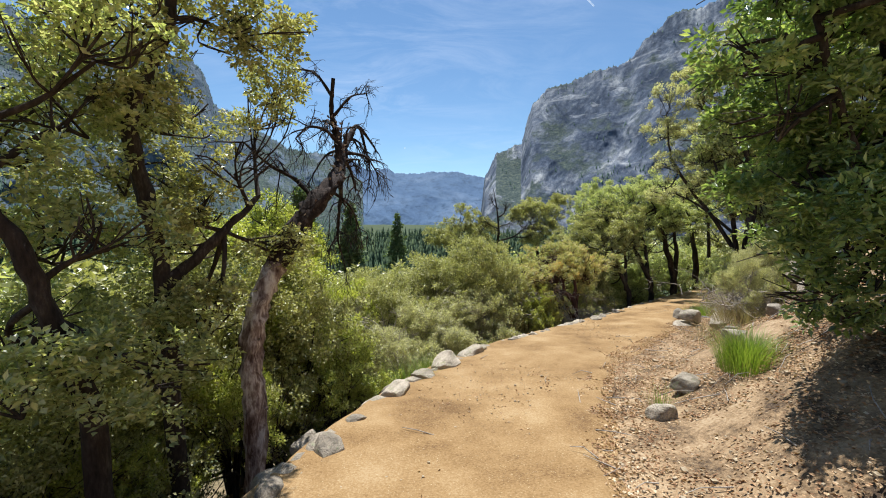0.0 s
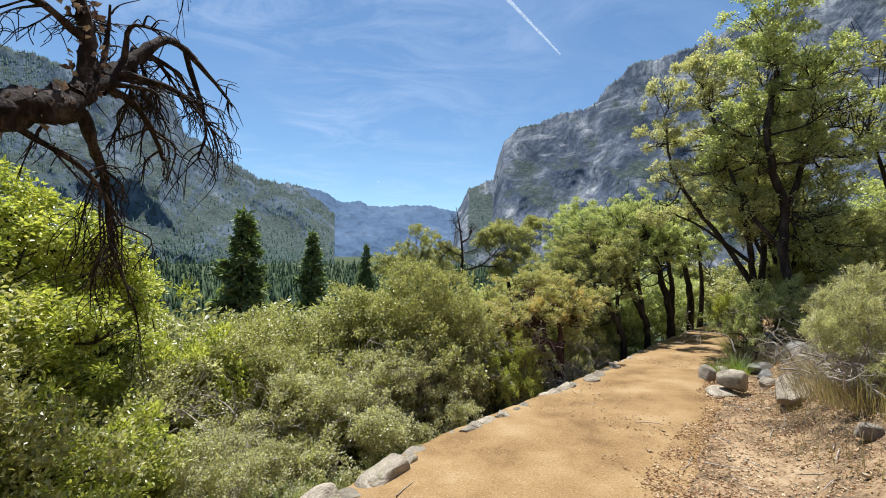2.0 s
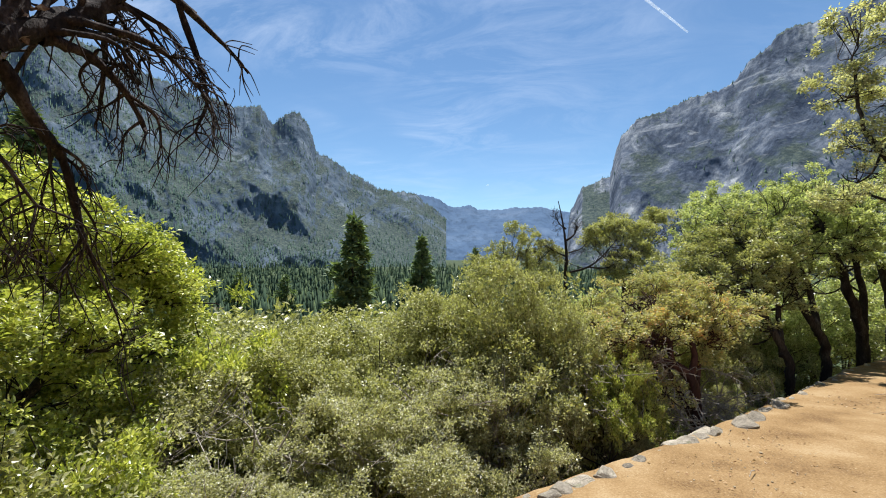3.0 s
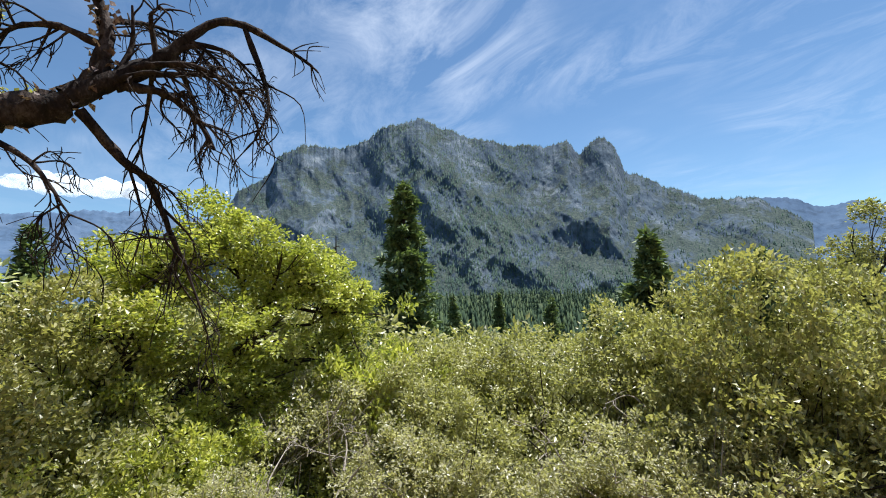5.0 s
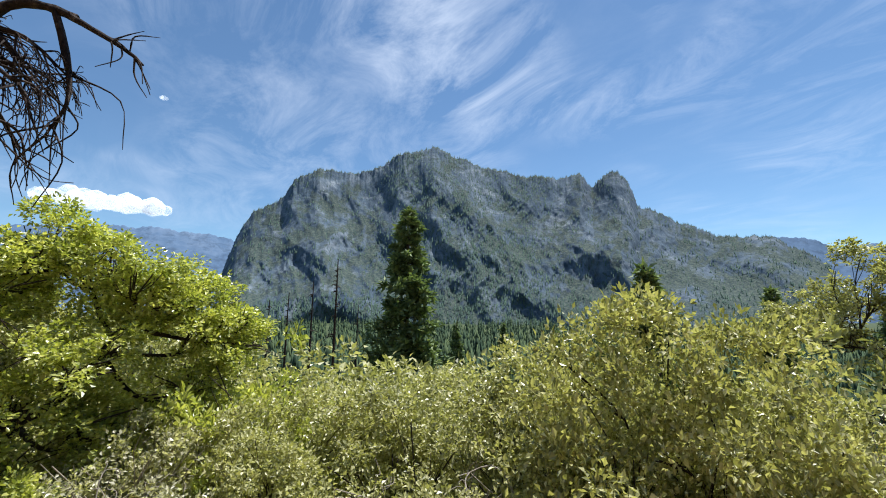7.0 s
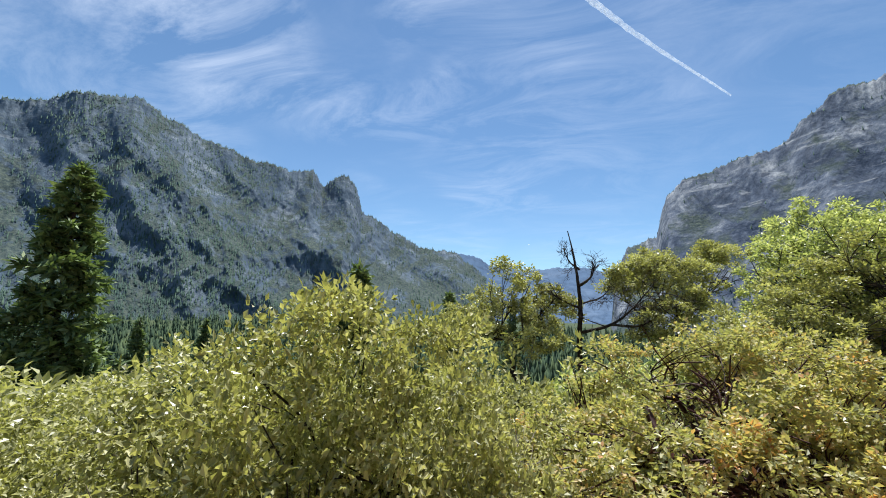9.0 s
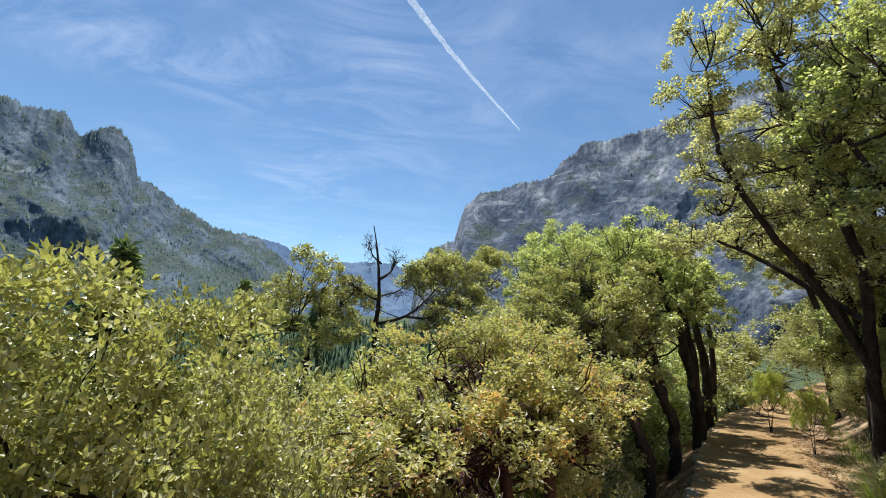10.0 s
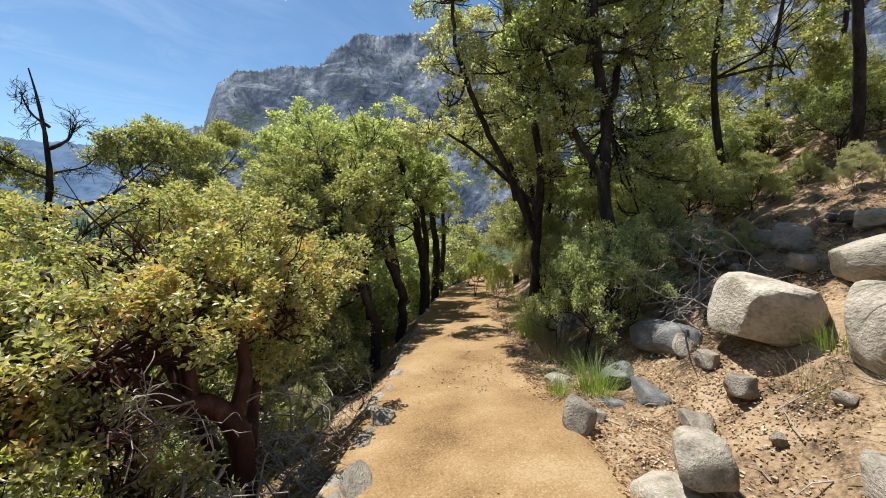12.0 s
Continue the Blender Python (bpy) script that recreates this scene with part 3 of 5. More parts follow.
def conifer(at, h, spread, seed, label, n=26, needle=0.04, gaps=0.05, low=0.12):
    rng = np.random.default_rng(seed)
    wood, green = conifer_parts(rng, h, spread, n, h * needle, gaps, low)
    ob = empty("conifer", at, label, "conifer")
    part("trunk", wood, M_BARK, ob)
    part("crown", green, M_NEEDLE, ob)
    return ob


def polar(bearing, dist):
    return 1.0 - dist * math.sin(radians(bearing)), 4.0 + dist * math.cos(radians(bearing))


def valley_conifer(bearing, dist, top, seed, label, spread=0.17, **more):
    """A conifer on the valley floor whose tip reaches the height angle top."""
    x, y = polar(bearing, dist)
    z = max(ground_at(x, y), -27.0)
    h = 1.1 + dist * math.tan(radians(top)) - z
    return conifer((x, y, z), h, h * spread, seed, label, **more)


valley_conifer(57.2, 62, 13.9, 31, "tall dark green fir standing alone above the shrubs", 0.19, n=38, low=0.05)
valley_conifer(24.2, 24.9, 5.4, 32, "broad soft green pine below the trail", 0.19, n=40, gaps=0.10)
valley_conifer(14.5, 54, 2.7, 33, "dark narrow pine below the trail", 0.15, n=28)
valley_conifer(103.0, 30, 15.8, 34, "sparse tall pine beyond the dead tree", 0.14, n=20, gaps=0.35, needle=0.04)
valley_conifer(32.5, 95, -2.6, 36, "bright green young fir on the valley floor", 0.24, n=26)
valley_conifer(51.0, 85, -1.6, 37, "slender green fir behind the shrubs", 0.12, n=24)
valley_conifer(45.0, 105, -1.4, 38, "slender green fir behind the shrubs", 0.13, n=24)
valley_conifer(90.0, 60, 6.0, 39, "green fir behind the oaks", 0.18, n=24)
valley_conifer(97.0, 48, 7.0, 40, "green fir behind the oaks", 0.18, n=24)
valley_conifer(7.0, 120, 1.2, 41, "dark fir on the valley floor", 0.16, n=22)
valley_conifer(38.0, 95, -2.2, 42, "dark fir on the valley floor", 0.18, n=22)


def bare_snag(bearing, dist, top, seed):
    """A dead standing conifer: bare pole with short broken branches."""
    rng = np.random.default_rng(seed)
    x, y = polar(bearing, dist)
    z = max(ground_at(x, y), -27.0)
    h = 1.1 + dist * math.tan(radians(top)) - z
    ob = empty("dead_conifer", (x, y, z), "bare grey dead conifer pole with short broken branches", "dead tree", "dead conifers")
    part("trunk", tube(spline([(0, 0, -0.4), (0.1, 0, h * 0.5), (0, 0.1, h)], 6), h * 0.012, h * 0.002, 6, rng, 0.06), M_DEAD, ob)
    tw = []
    for _ in range(46):
        s = np.array([0, 0, h * rng.uniform(0.25, 0.97)])
        a, l = rng.uniform(0, 6.3), h * rng.uniform(0.02, 0.075) * (1.15 - s[2] / h) * 1.6
        tw.append(tube(np.array([s, s + [l * 0.6 * np.cos(a), l * 0.6 * np.sin(a), 0.05 * l], s + [l * np.cos(a), l * np.sin(a), -0.25 * l]]), h * 0.003, h * 0.0008, 3))
    tagged(part("twig_tangle", join(tw), M_DEAD, ob), kind="stuff")


for k, (b_, d_, t_) in enumerate([(66.4, 55, 6.6), (69.6, 60, 3.6), (72.5, 58, 2.0), (74.5, 52, 1.0), (64.0, 70, 0.5), (76.5, 64, 0.0)]):
    bare_snag(b_, d_, t_, 60 + k)


def far_trees(rng, places, heights, width, tiers=3, sides=5):
    """Many small conifers, each of stacked ragged cones."""
    n = len(places)
    ang = np.linspace(0, 2 * np.pi, sides, endpoint=False)
    vs, fs, base = [], [], 0
    for k in range(tiers):
        z0, z1 = 0.06 + 0.84 * k / tiers, min(1.0, 0.06 + 0.84 * k / tiers + 1.5 / tiers)
        r = width * (1 - 0.88 * k / tiers) * rng.uniform(0.72, 1.15, (n, sides)) * (1 - 0.42 * ((np.arange(sides) + k) % 2))[None] * rng.uniform(0.7, 1.15, (n, 1))
        ring = np.stack([np.cos(ang)[None] * r, np.sin(ang)[None] * r, z0 + rng.uniform(-0.05, 0.05, (n, sides))], -1)
        tip = np.zeros((n, 1, 3))
        tip[..., 2] = z1
        v = np.concatenate([ring, tip], 1) * heights[:, None, None] + places[:, None]
        o = base + np.arange(n)[:, None] * (sides + 1)
        for j in range(sides):
            fs.append(np.concatenate([o + j, o + (j + 1) % sides, o + sides], 1))
        vs.append(v.reshape(-1, 3))
        base += n * (sides + 1)
    return np.concatenate(vs), np.concatenate(fs)


M_WOODS = leafy("valley_woods", [(0.12, (0.030, 0.056, 0.038)), (0.5, (0.058, 0.088, 0.052)), (0.80, (0.105, 0.142, 0.066)), (0.93, (0.190, 0.235, 0.085))], 0.9, 0.08, 0.05)
# mountain trees: bluish, lifted stops carry distance haze in the leaf colour
M_FARWOODS = leafy("haze_tinted_mountain_woods", [(0.12, (0.048, 0.078, 0.072)), (0.5, (0.071, 0.114, 0.091)), (0.88, (0.115, 0.169, 0.108))], 0.9, 0.05, 0.1)
rng = np.random.default_rng(3)
bb, rr = rng.uniform(-16, 108, 8000), 95 * np.exp(rng.uniform(0, 1, 8000) * np.log(8.5))
px, py = 1.0 - rr * np.sin(np.radians(bb)), 4.0 + rr * np.cos(np.radians(bb))
pz = np.maximum(terrain(px, py), -27.0)
keep = pz < -20
pl = np.stack([px, py, pz], 1)[keep]
tagged(part("valley_woods", far_trees(rng, pl, rng.uniform(9, 19, len(pl)) * np.where(rng.uniform(0, 1, len(pl)) < 0.4, 0.55, 1.0), 0.19, 6, 7), M_WOODS), "dense conifer forest covering the valley floor", "forest", kind="stuff")


def wall_woods(wall, n, seed, dense, tall):
    """Conifers over a mountainside, thicker where dense(bearing, share of the height) is high, and along its crest."""
    rng = np.random.default_rng(seed)
    r, c = wall.shape[:2]
    i, j = rng.integers(0, r, n), rng.integers(0, c, n)
    bearing = np.degrees(np.arctan2(1.0 - wall[i, j, 0], wall[i, j, 1] - 4.0))
    clump = 0.5 + 0.3 * np.sin(i * 0.19 + j * 0.07 + 2 * np.sin(j * 0.031)) + 0.25 * np.sin(j * 0.23 - i * 0.11)
    keep = rng.uniform(0, 1, n) < dense(bearing, i / r) * (0.35 + clump)
    crest = rng.integers(0, c, n // 22)
    pts = np.vstack([wall[i[keep], j[keep]], wall[-1, crest]])
    high = rng.uniform(*tall, len(pts)) * np.where(np.arange(len(pts)) < keep.sum(), 1.0, 0.65)
    return far_trees(rng, pts - np.array([0, 0, 2.0]), high, 0.22, 2, 5)


def south_woods(b, u):
    """Forest on the broad middle face and the foot, bare rock on the cliff and below the spire."""
    face = np.clip((b - 37) / 6, 0, 1) * np.clip((66 - b) / 6, 0, 1)
    return np.maximum(np.maximum(face, np.clip((0.28 - u) / 0.1, 0, 1)), 0.22)


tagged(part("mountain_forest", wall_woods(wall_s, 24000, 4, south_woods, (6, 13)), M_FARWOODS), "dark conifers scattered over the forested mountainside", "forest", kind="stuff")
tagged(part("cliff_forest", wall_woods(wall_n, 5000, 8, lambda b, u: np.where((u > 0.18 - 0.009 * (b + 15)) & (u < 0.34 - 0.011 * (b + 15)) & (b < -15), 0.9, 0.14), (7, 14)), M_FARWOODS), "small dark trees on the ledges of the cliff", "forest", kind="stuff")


# ---- shrubs and oaks ----
def shrub_kind(seed, n, per, leaf, width, mat, wood, lobes, size=0.105, stems=6, oval=False):
    """Meshes of one leafy shrub about 2.2 m high, base at the origin."""
    rng = np.random.default_rng(seed)
    st = []
    foot = []
    for _ in range(stems):
        a, l = rng.uniform(0, 6.3), rng.uniform(0.25, 0.7)
        p = np.array([0.25 * l * np.cos(a), 0.25 * l * np.sin(a), l])
        st.append(tube(spline([(0, 0, -0.25), p * [0.5, 0.5, 0.5], p], 3), 0.02, 0.014, 6, rng, 0.08))
        foot.append(p)
    st += boughs(rng, foot, lobes, 0.017, 9, 0.004)
    return mesh_of("stem_fork", join(st), wood), mesh_of("crown", foliage(rng, lobes, n, per, size, leaf, width, -0.3, 0.84, oval, (5, (0.50, 0.70), (0.36, 0.52))), mat, False)


LOBES_A = [(0, 0, 1.55, .62), (.55, .15, 1.2, .55), (-.5, .2, 1.25, .56), (.1, -.55, 1.15, .56), (-.1, .6, 1.2, .5), (.7, -.5, .8, .45), (-.75, -.4, .8, .46), (-.6, .75, .8, .42), (.6, .75, .75, .42)]
LOBES_B = [(.2, .1, 1.7, .5), (-.35, -.1, 1.45, .55), (.6, -.2, 1.25, .52), (-.75, .35, 1.05, .5), (.15, .7, 1.2, .5), (.1, -.7, .95, .52), (-.6, -.65, .75, .45), (.85, .5, .8, .42)]
LOBES_C = [(0, 0, 1.3, .7), (.75, .1, 1.05, .5), (-.7, -.1, 1.1, .52), (.1, .7, .95, .5), (0, -.75, .9, .5), (.6, -.6, .65, .4), (-.65, .65, .65, .4), (-.6, -.7, .6, .4)]
KINDS = {
    "oak_a": shrub_kind(101, 5400, 9, .031, .021, M_OAK, M_BARK, LOBES_A, 0.10),
    "oak_b": shrub_kind(102, 5400, 9, .031, .021, M_OAK, M_BARK, LOBES_B, 0.10),
    "grey_a": shrub_kind(103, 4200, 9, .033, .021, M_GREYOAK, M_TWIG, LOBES_C, 0.095),
    "grey_b": shrub_kind(104, 4000, 9, .033, .021, M_GREYOAK, M_TWIG, LOBES_B, 0.095),
    "bright": shrub_kind(105, 1700, 9, .043, .024, M_BRIGHT, M_BARK, LOBES_A, 0.11, oval=True),
    "dark": shrub_kind(106, 1800, 9, .042, .024, M_DARKLEAF, M_BARK, LOBES_A, 0.11, oval=True),
    "far_a": shrub_kind(107, 1100, 8, .062, .036, M_OAK, M_BARK, LOBES_A, 0.15, 4),
    "far_b": shrub_kind(108, 1100, 8, .062, .036, M_OAK, M_BARK, LOBES_B, 0.15, 4),
    "far_dark": shrub_kind(109, 1050, 8, .062, .036, M_DARKLEAF, M_BARK, LOBES_C, 0.15, 4),
}
SHRUB_TOPS = {k: float(np.quantile([v.co.z for v in m[1].vertices], 0.997)) for k, m in KINDS.items()}
SHRUB_LABELS = {"oak_a": "rounded olive-green live oak shrub on the slope", "oak_b": "tall yellow-green live oak shrub on the slope", "grey_a": "low grey-green shrub with pale dead twigs",
                "grey_b": "grey-green shrub with pale bare twigs", "bright": "bright yellow-green young oak shrub in full sun", "dark": "dense deep green shrub in half shade",
                "far_a": "rounded live oak shrub farther down the slope", "far_b": "tall live oak shrub farther down the slope", "far_dark": "deep green undergrowth in the shade of the oaks"}


def shrub(kind, x, y, top, wide=1.0, turn=0.0, sink=0.05):
    """A shrub standing on the ground whose leaves reach up to the level top."""
    z = ground_at(x, y)
    h = max(0.5, 0.95 * (top - z))
    ob = empty("shrub", (x, y, z - sink), SHRUB_LABELS[kind], "shrub", "shrubs on the slope")
    k = h / SHRUB_TOPS[kind]
    ob.scale = (k ** 0.75 * wide, k ** 0.75 * wide, k)
    ob.rotation_euler = (0, 0, radians(turn))
    for name, me in zip(("stem_fork", "crown"), KINDS[kind]):
        new(name, me).parent = ob
    return ob


# belt of shrubs below the trail's edge, then the rows behind it
for row in [("oak_a", 0.48, 8.62, 1.14, 0.80, 20), ("oak_a", 0.92, 8.62, 1.0, 0.7, 75), ("oak_b", -0.3, 9.1, 0.75, 0.9, 205), ("bright", 2.08, 8.45, 0.08, 0.44, 60), ("bright", 1.72, 8.35, 0.05, 0.5, 160), ("grey_b", 1.35, 8.75, 0.50, 0.62, 100), ("oak_a", 1.3, 9.25, 0.60, 0.72, 250),
            ("grey_a", -0.35, 6.5, 0.10, 0.85, 10), ("grey_b", -0.75, 5.5, -0.05, 0.8, 80), ("oak_b", -0.85, 6.95, 0.36, 0.85, 140), ("grey_a", 0.15, 7.35, 0.05, 0.85, 200),
            ("grey_b", 0.75, 7.75, 0.12, 0.75, 30), ("oak_a", -0.25, 8.4, 0.48, 0.9, 260), ("oak_a", -0.85, 7.85, 0.46, 0.95, 310), ("oak_b", -1.45, 7.0, 0.38, 0.8, 15), ("oak_b", -1.4, 8.3, 0.42, 1.0, 60),
            ("oak_a", -2.0, 8.0, 0.36, 1.0, 120), ("far_b", -2.7, 9.4, 0.30, 1.1, 120), ("far_a", -3.2, 11.5, 0.20, 1.2, 170), ("far_a", -0.6, 10.4, 0.45, 1.2, 60), ("far_b", -1.7, 10.2, 0.35, 1.1, 5),
            ("far_a", 0.7, 10.8, 0.45, 1.1, 88), ("bright", -2.0, 7.0, 0.85, 0.7, 40), ("oak_a", -2.05, 4.7, 1.1, 0.85, 90), ("oak_b", -3.2, 5.0, 1.1, 1.0, 10), ("oak_a", -3.5, 6.6, 1.0, 1.0, 280),
            ("far_a", -4.2, 8.4, 0.4, 1.2, 130), ("far_b", -5.4, 7.3, 1.0, 1.2, 210), ("far_b", -5.4, 10.2, 0.2, 1.3, 300), ("far_a", -7.2, 9.0, 0.3, 1.4, 45), ("far_b", -6.4, 12.6, -0.1, 1.4, 160),
            ("dark", -1.5, 5.75, -0.1, 0.75, 220), ("bright", -1.2, 4.75, 0.15, 0.75, 150), ("bright", -1.55, 5.35, 0.4, 0.7, 50), ("bright", -0.85, 4.5, -0.45, 0.5, 20), ("grey_b", -1.7, 6.3, 0.25, 0.85, 330),
            ("far_a", -4.7, 4.3, 0.7, 1.1, 70), ("far_b", -6.2, 5.0, 0.9, 1.3, 110), ("far_b", -2.0, 13.5, -0.1, 1.4, 83), ("far_a", 0.0, 16.5, 0.0, 1.4, 201), ("far_a", 0.9, 12.6, 0.9, 0.9, 200),
            ("oak_a", 3.3, 11.1, 0.35, 0.75, 66), ("oak_b", 4.0, 11.5, 0.45, 0.7, 166), ("dark", 3.4, 11.3, -0.2, 0.8, 33), ("dark", 4.1, 11.9, 0.1, 0.8, 133), ("dark", 4.0, 10.75, -0.75, 0.55, 210), ("grey_a", 3.75, 10.3, -0.75, 0.5, 15), ("dark", 2.3, 9.95, -0.45, 0.7, 5), ("dark", 1.75, 9.25, -0.35, 0.65, 95),
            ("grey_b", 2.05, 8.55, -0.55, 0.5, 44), ("oak_a", -3.0, 3.3, 0.8, 0.85, 140), ("bright", -2.4, 2.9, -0.1, 0.6, 50), ("oak_a", -3.0, 1.8, 0.6, 0.8, 250), ("far_dark", -4.6, 2.6, 1.6, 1.1, 310), ("bright", -1.95, 3.75, 0.2, 0.55, 200),
            ("far_a", 2.2, 12.6, 0.7, 0.9, 77), ("far_dark", 5.0, 13.2, 0.0, 0.9, 10), ("far_dark", 5.9, 14.0, 0.1, 0.9, 110), ("far_dark", 6.8, 14.4, 0.0, 0.8, 200), ("far_dark", 7.9, 15.2, 0.1, 0.9, 300),
            ("far_dark", 6.4, 16.0, 0.4, 1.2, 20), ("far_dark", 8.6, 16.8, 0.6, 1.1, 70), ("far_dark", 4.2, 15.6, 0.5, 1.2, 160), ("far_dark", 2.4, 16.4, 0.3, 1.2, 260), ("far_dark", 10.2, 18.0, 0.6, 1.0, 30),
            ("far_dark", 11.8, 19.4, 0.6, 1.0, 130), ("far_dark", 4.75, 11.9, -0.35, 0.6, 40), ("far_dark", 5.5, 12.8, -0.2, 0.7, 140), ("far_dark", 6.4, 13.6, -0.1, 0.7, 240)]:
    shrub(*row)
# uphill side
for row in [("dark", 6.05, 8.85, 0.85, 0.6, 10), ("dark", 6.5, 8.6, 0.95, 0.6, 100), ("bright", 6.25, 9.3, 0.55, 0.36, 60), ("oak_a", 8.6, 8.9, 2.0, 0.8, 200), ("oak_a", 8.7, 7.7, 1.6, 0.5, 300),
            ("grey_b", 4.25, 5.75, 1.0, 0.5, 20), ("grey_b", 4.75, 6.15, 1.15, 0.5, 140), ("dark", 6.6, 4.2, 2.1, 0.9, 170),
            ("oak_a", 9.6, 10.3, 2.2, 0.85, 250), ("far_dark", 10.6, 12.2, 2.4, 1.0, 22), ("bright", 9.3, 13.6, 0.35, 0.45, 66), ("oak_a", 12.4, 14.4, 2.0, 0.9, 96), ("far_dark", 5.6, 3.0, 2.2, 0.9, 10),
            ("far_a", 16.0, 21.5, 1.5, 1.3, 15), ("far_b", 13.5, 21.5, 1.5, 1.3, 85), ("far_a", 18.5, 19.8, 2.4, 1.2, 195), ("far_a", 10.9, 8.6, 3.0, 1.0, 45), ("far_a", 11.0, 6.9, 3.2, 1.0, 145), ("far_b", 11.6, 8.0, 3.8, 1.1, 45), ("far_b", 11.3, 9.4, 3.4, 1.0, 75), ("far_a", 12.0, 5.4, 4.2, 1.1, 15), ("far_dark", 10.3, 5.2, 3.2, 1.0, 245),
            ("far_dark", 11.6, 10.2, 3.6, 1.2, 345), ("far_dark", 12.8, 12.2, 3.4, 1.2, 65), ("dark", 7.3, 8.35, 1.0, 0.6, 15), ("dark", 7.7, 8.9, 1.3, 0.6, 115), ("far_a", 14.8, 16.2, 2.6, 1.1, 65), ("oak_a", 7.9, 10.2, 0.9, 0.55, 25),
            ("oak_b", 8.6, 11.2, 1.1, 0.6, 125), ("bright", 8.3, 12.0, 0.2, 0.4, 225), ("far_a", 9.8, 12.2, 1.4, 0.7, 325)]:
    shrub(*row)
for kind, x, y, h, wide, turn in [("oak_a", 8.3, 6.5, 0.7, 0.5, 140), ("grey_b", 7.9, 7.2, 0.6, 0.45, 240), ("dark", 9.3, 7.5, 1.2, 0.8, 310), ("oak_b", 8.4, 8.1, 0.9, 0.6, 15), ("dark", 9.9, 8.9, 1.3, 0.8, 115),
                                  ("grey_a", 6.9, 5.7, 0.6, 0.45, 65), ("oak_a", 10.2, 7.6, 1.5, 0.8, 265), ("dark", 8.9, 9.8, 1.0, 0.7, 165), ("oak_b", 7.2, 7.9, 0.5, 0.4, 95), ("dark", 8.2, 9.4, 0.9, 0.6, 5)]:
    shrub(kind, x, y, ground_at(x, y) + h, wide, turn)


def tree(name, label, category, trunks, lobes, seed, n, per, leaf, width, leaves, wood, r_limb=0.022, per_lobe=8, size=0.125, skirt=False):
    """A tree from trunk lines (points, thick, thin) and the round lobes of its crown, in world places."""
    rng = np.random.default_rng(seed)
    base = np.array(trunks[0][0][0], float)
    ob = empty(name, base, label, category)
    nodes = []
    for pts, r0, r1 in trunks:
        line = spline(pts, 6) - base
        line[1:-1] += rng.standard_normal((len(line) - 2, 3)) * r0 * 0.12
        nodes.append(line[len(line) // 2:])
        part("trunk", tube(line, r0, r1, 10, rng, 0.07), wood, ob)
    loc = [(x - base[0], y - base[1], z - base[2], r) for x, y, z, r in lobes]
    loc += [] if not skirt else [(x + 0.1 * r, y - 0.1 * r, z - 0.75 * r, 0.75 * r) for x, y, z, r in loc] + [(x - 0.2 * r, y + 0.3 * r, z - 1.5 * r, 0.7 * r) for x, y, z, r in loc[::2]]
    n = int(n * (1.55 if skirt else 1.2))
    if loc:
        part("limb_work", join(boughs(rng, np.concatenate(nodes), loc, r_limb, per_lobe)), wood, ob)
        part("crown", foliage(rng, loc, int(n * 1.25), per * 8 // 10, size * 0.9, leaf * 0.98, width * 1.3, -0.6, 0.74), leaves, ob, smooth=False)
    return ob


def on_ground(x, y, dz=-0.15):
    return (x, y, ground_at(x, y) + dz)


# the oak in full sun below the dead tree
tree("oak_tree", "small bright green oak with dark stems below the trail", "tree",
     [([on_ground(-2.13, 5.25), (-2.15, 5.2, -0.2), (-2.2, 5.1, 0.35), (-2.25, 5.25, 1.0)], 0.06, 0.03), ([(-2.13, 5.25, -0.4), (-2.15, 5.4, 0.0), (-2.25, 5.75, 0.15), (-2.3, 6.1, 0.7)], 0.05, 0.022)],
     [(-2.35, 5.6, 1.22, .40), (-2.05, 5.3, .95, .34), (-2.5, 5.85, 1.15, .40), (-2.25, 6.15, 1.05, .36), (-2.7, 5.3, .9, .45), (-2.15, 6.5, .92, .32), (-1.95, 5.9, .5, .36), (-1.95, 5.1, .5, .34), (-2.2, 6.85, .6, .32), (-2.8, 6.3, .85, .42), (-2.5, 6.75, .7, .4), (-2.1, 5.5, .05, .38), (-2.2, 6.05, -.1, .4), (-1.95, 4.95, 0, .36), (-2.25, 6.6, .15, .4)],
     201, 2600, 17, .038, .020, M_BRIGHT, M_BARK)
# dark oaks beside the dead tree
tree("oak_tree", "shady oak with dark leaning trunk beside the trail", "tree",
     [([on_ground(-1.95, 2.3), (-1.98, 2.27, 0.1), (-2.05, 2.2, 0.55), (-2.12, 2.1, 1.05), (-2.3, 2.0, 1.6), (-2.5, 2.0, 2.4)], 0.065, 0.035)],
     [(-2.6, 2.1, 2.6, .6), (-2.2, 1.7, 2.9, .55), (-2.9, 2.6, 2.2, .6), (-2.4, 2.4, 1.7, .45), (-3.0, 1.9, 1.6, .6), (-2.7, 2.9, 1.1, .55), (-2.5, 2.6, .5, .5), (-2.1, 2.0, .4, .4), (-1.9, 2.35, 1.2, .3), (-1.75, 2.5, .35, .35), (-2.2, 2.6, 1.9, .4), (-1.8, 2.2, 2.2, .35)], 202, 1400, 18, .042, .021, M_DARKLEAF, M_BARK)
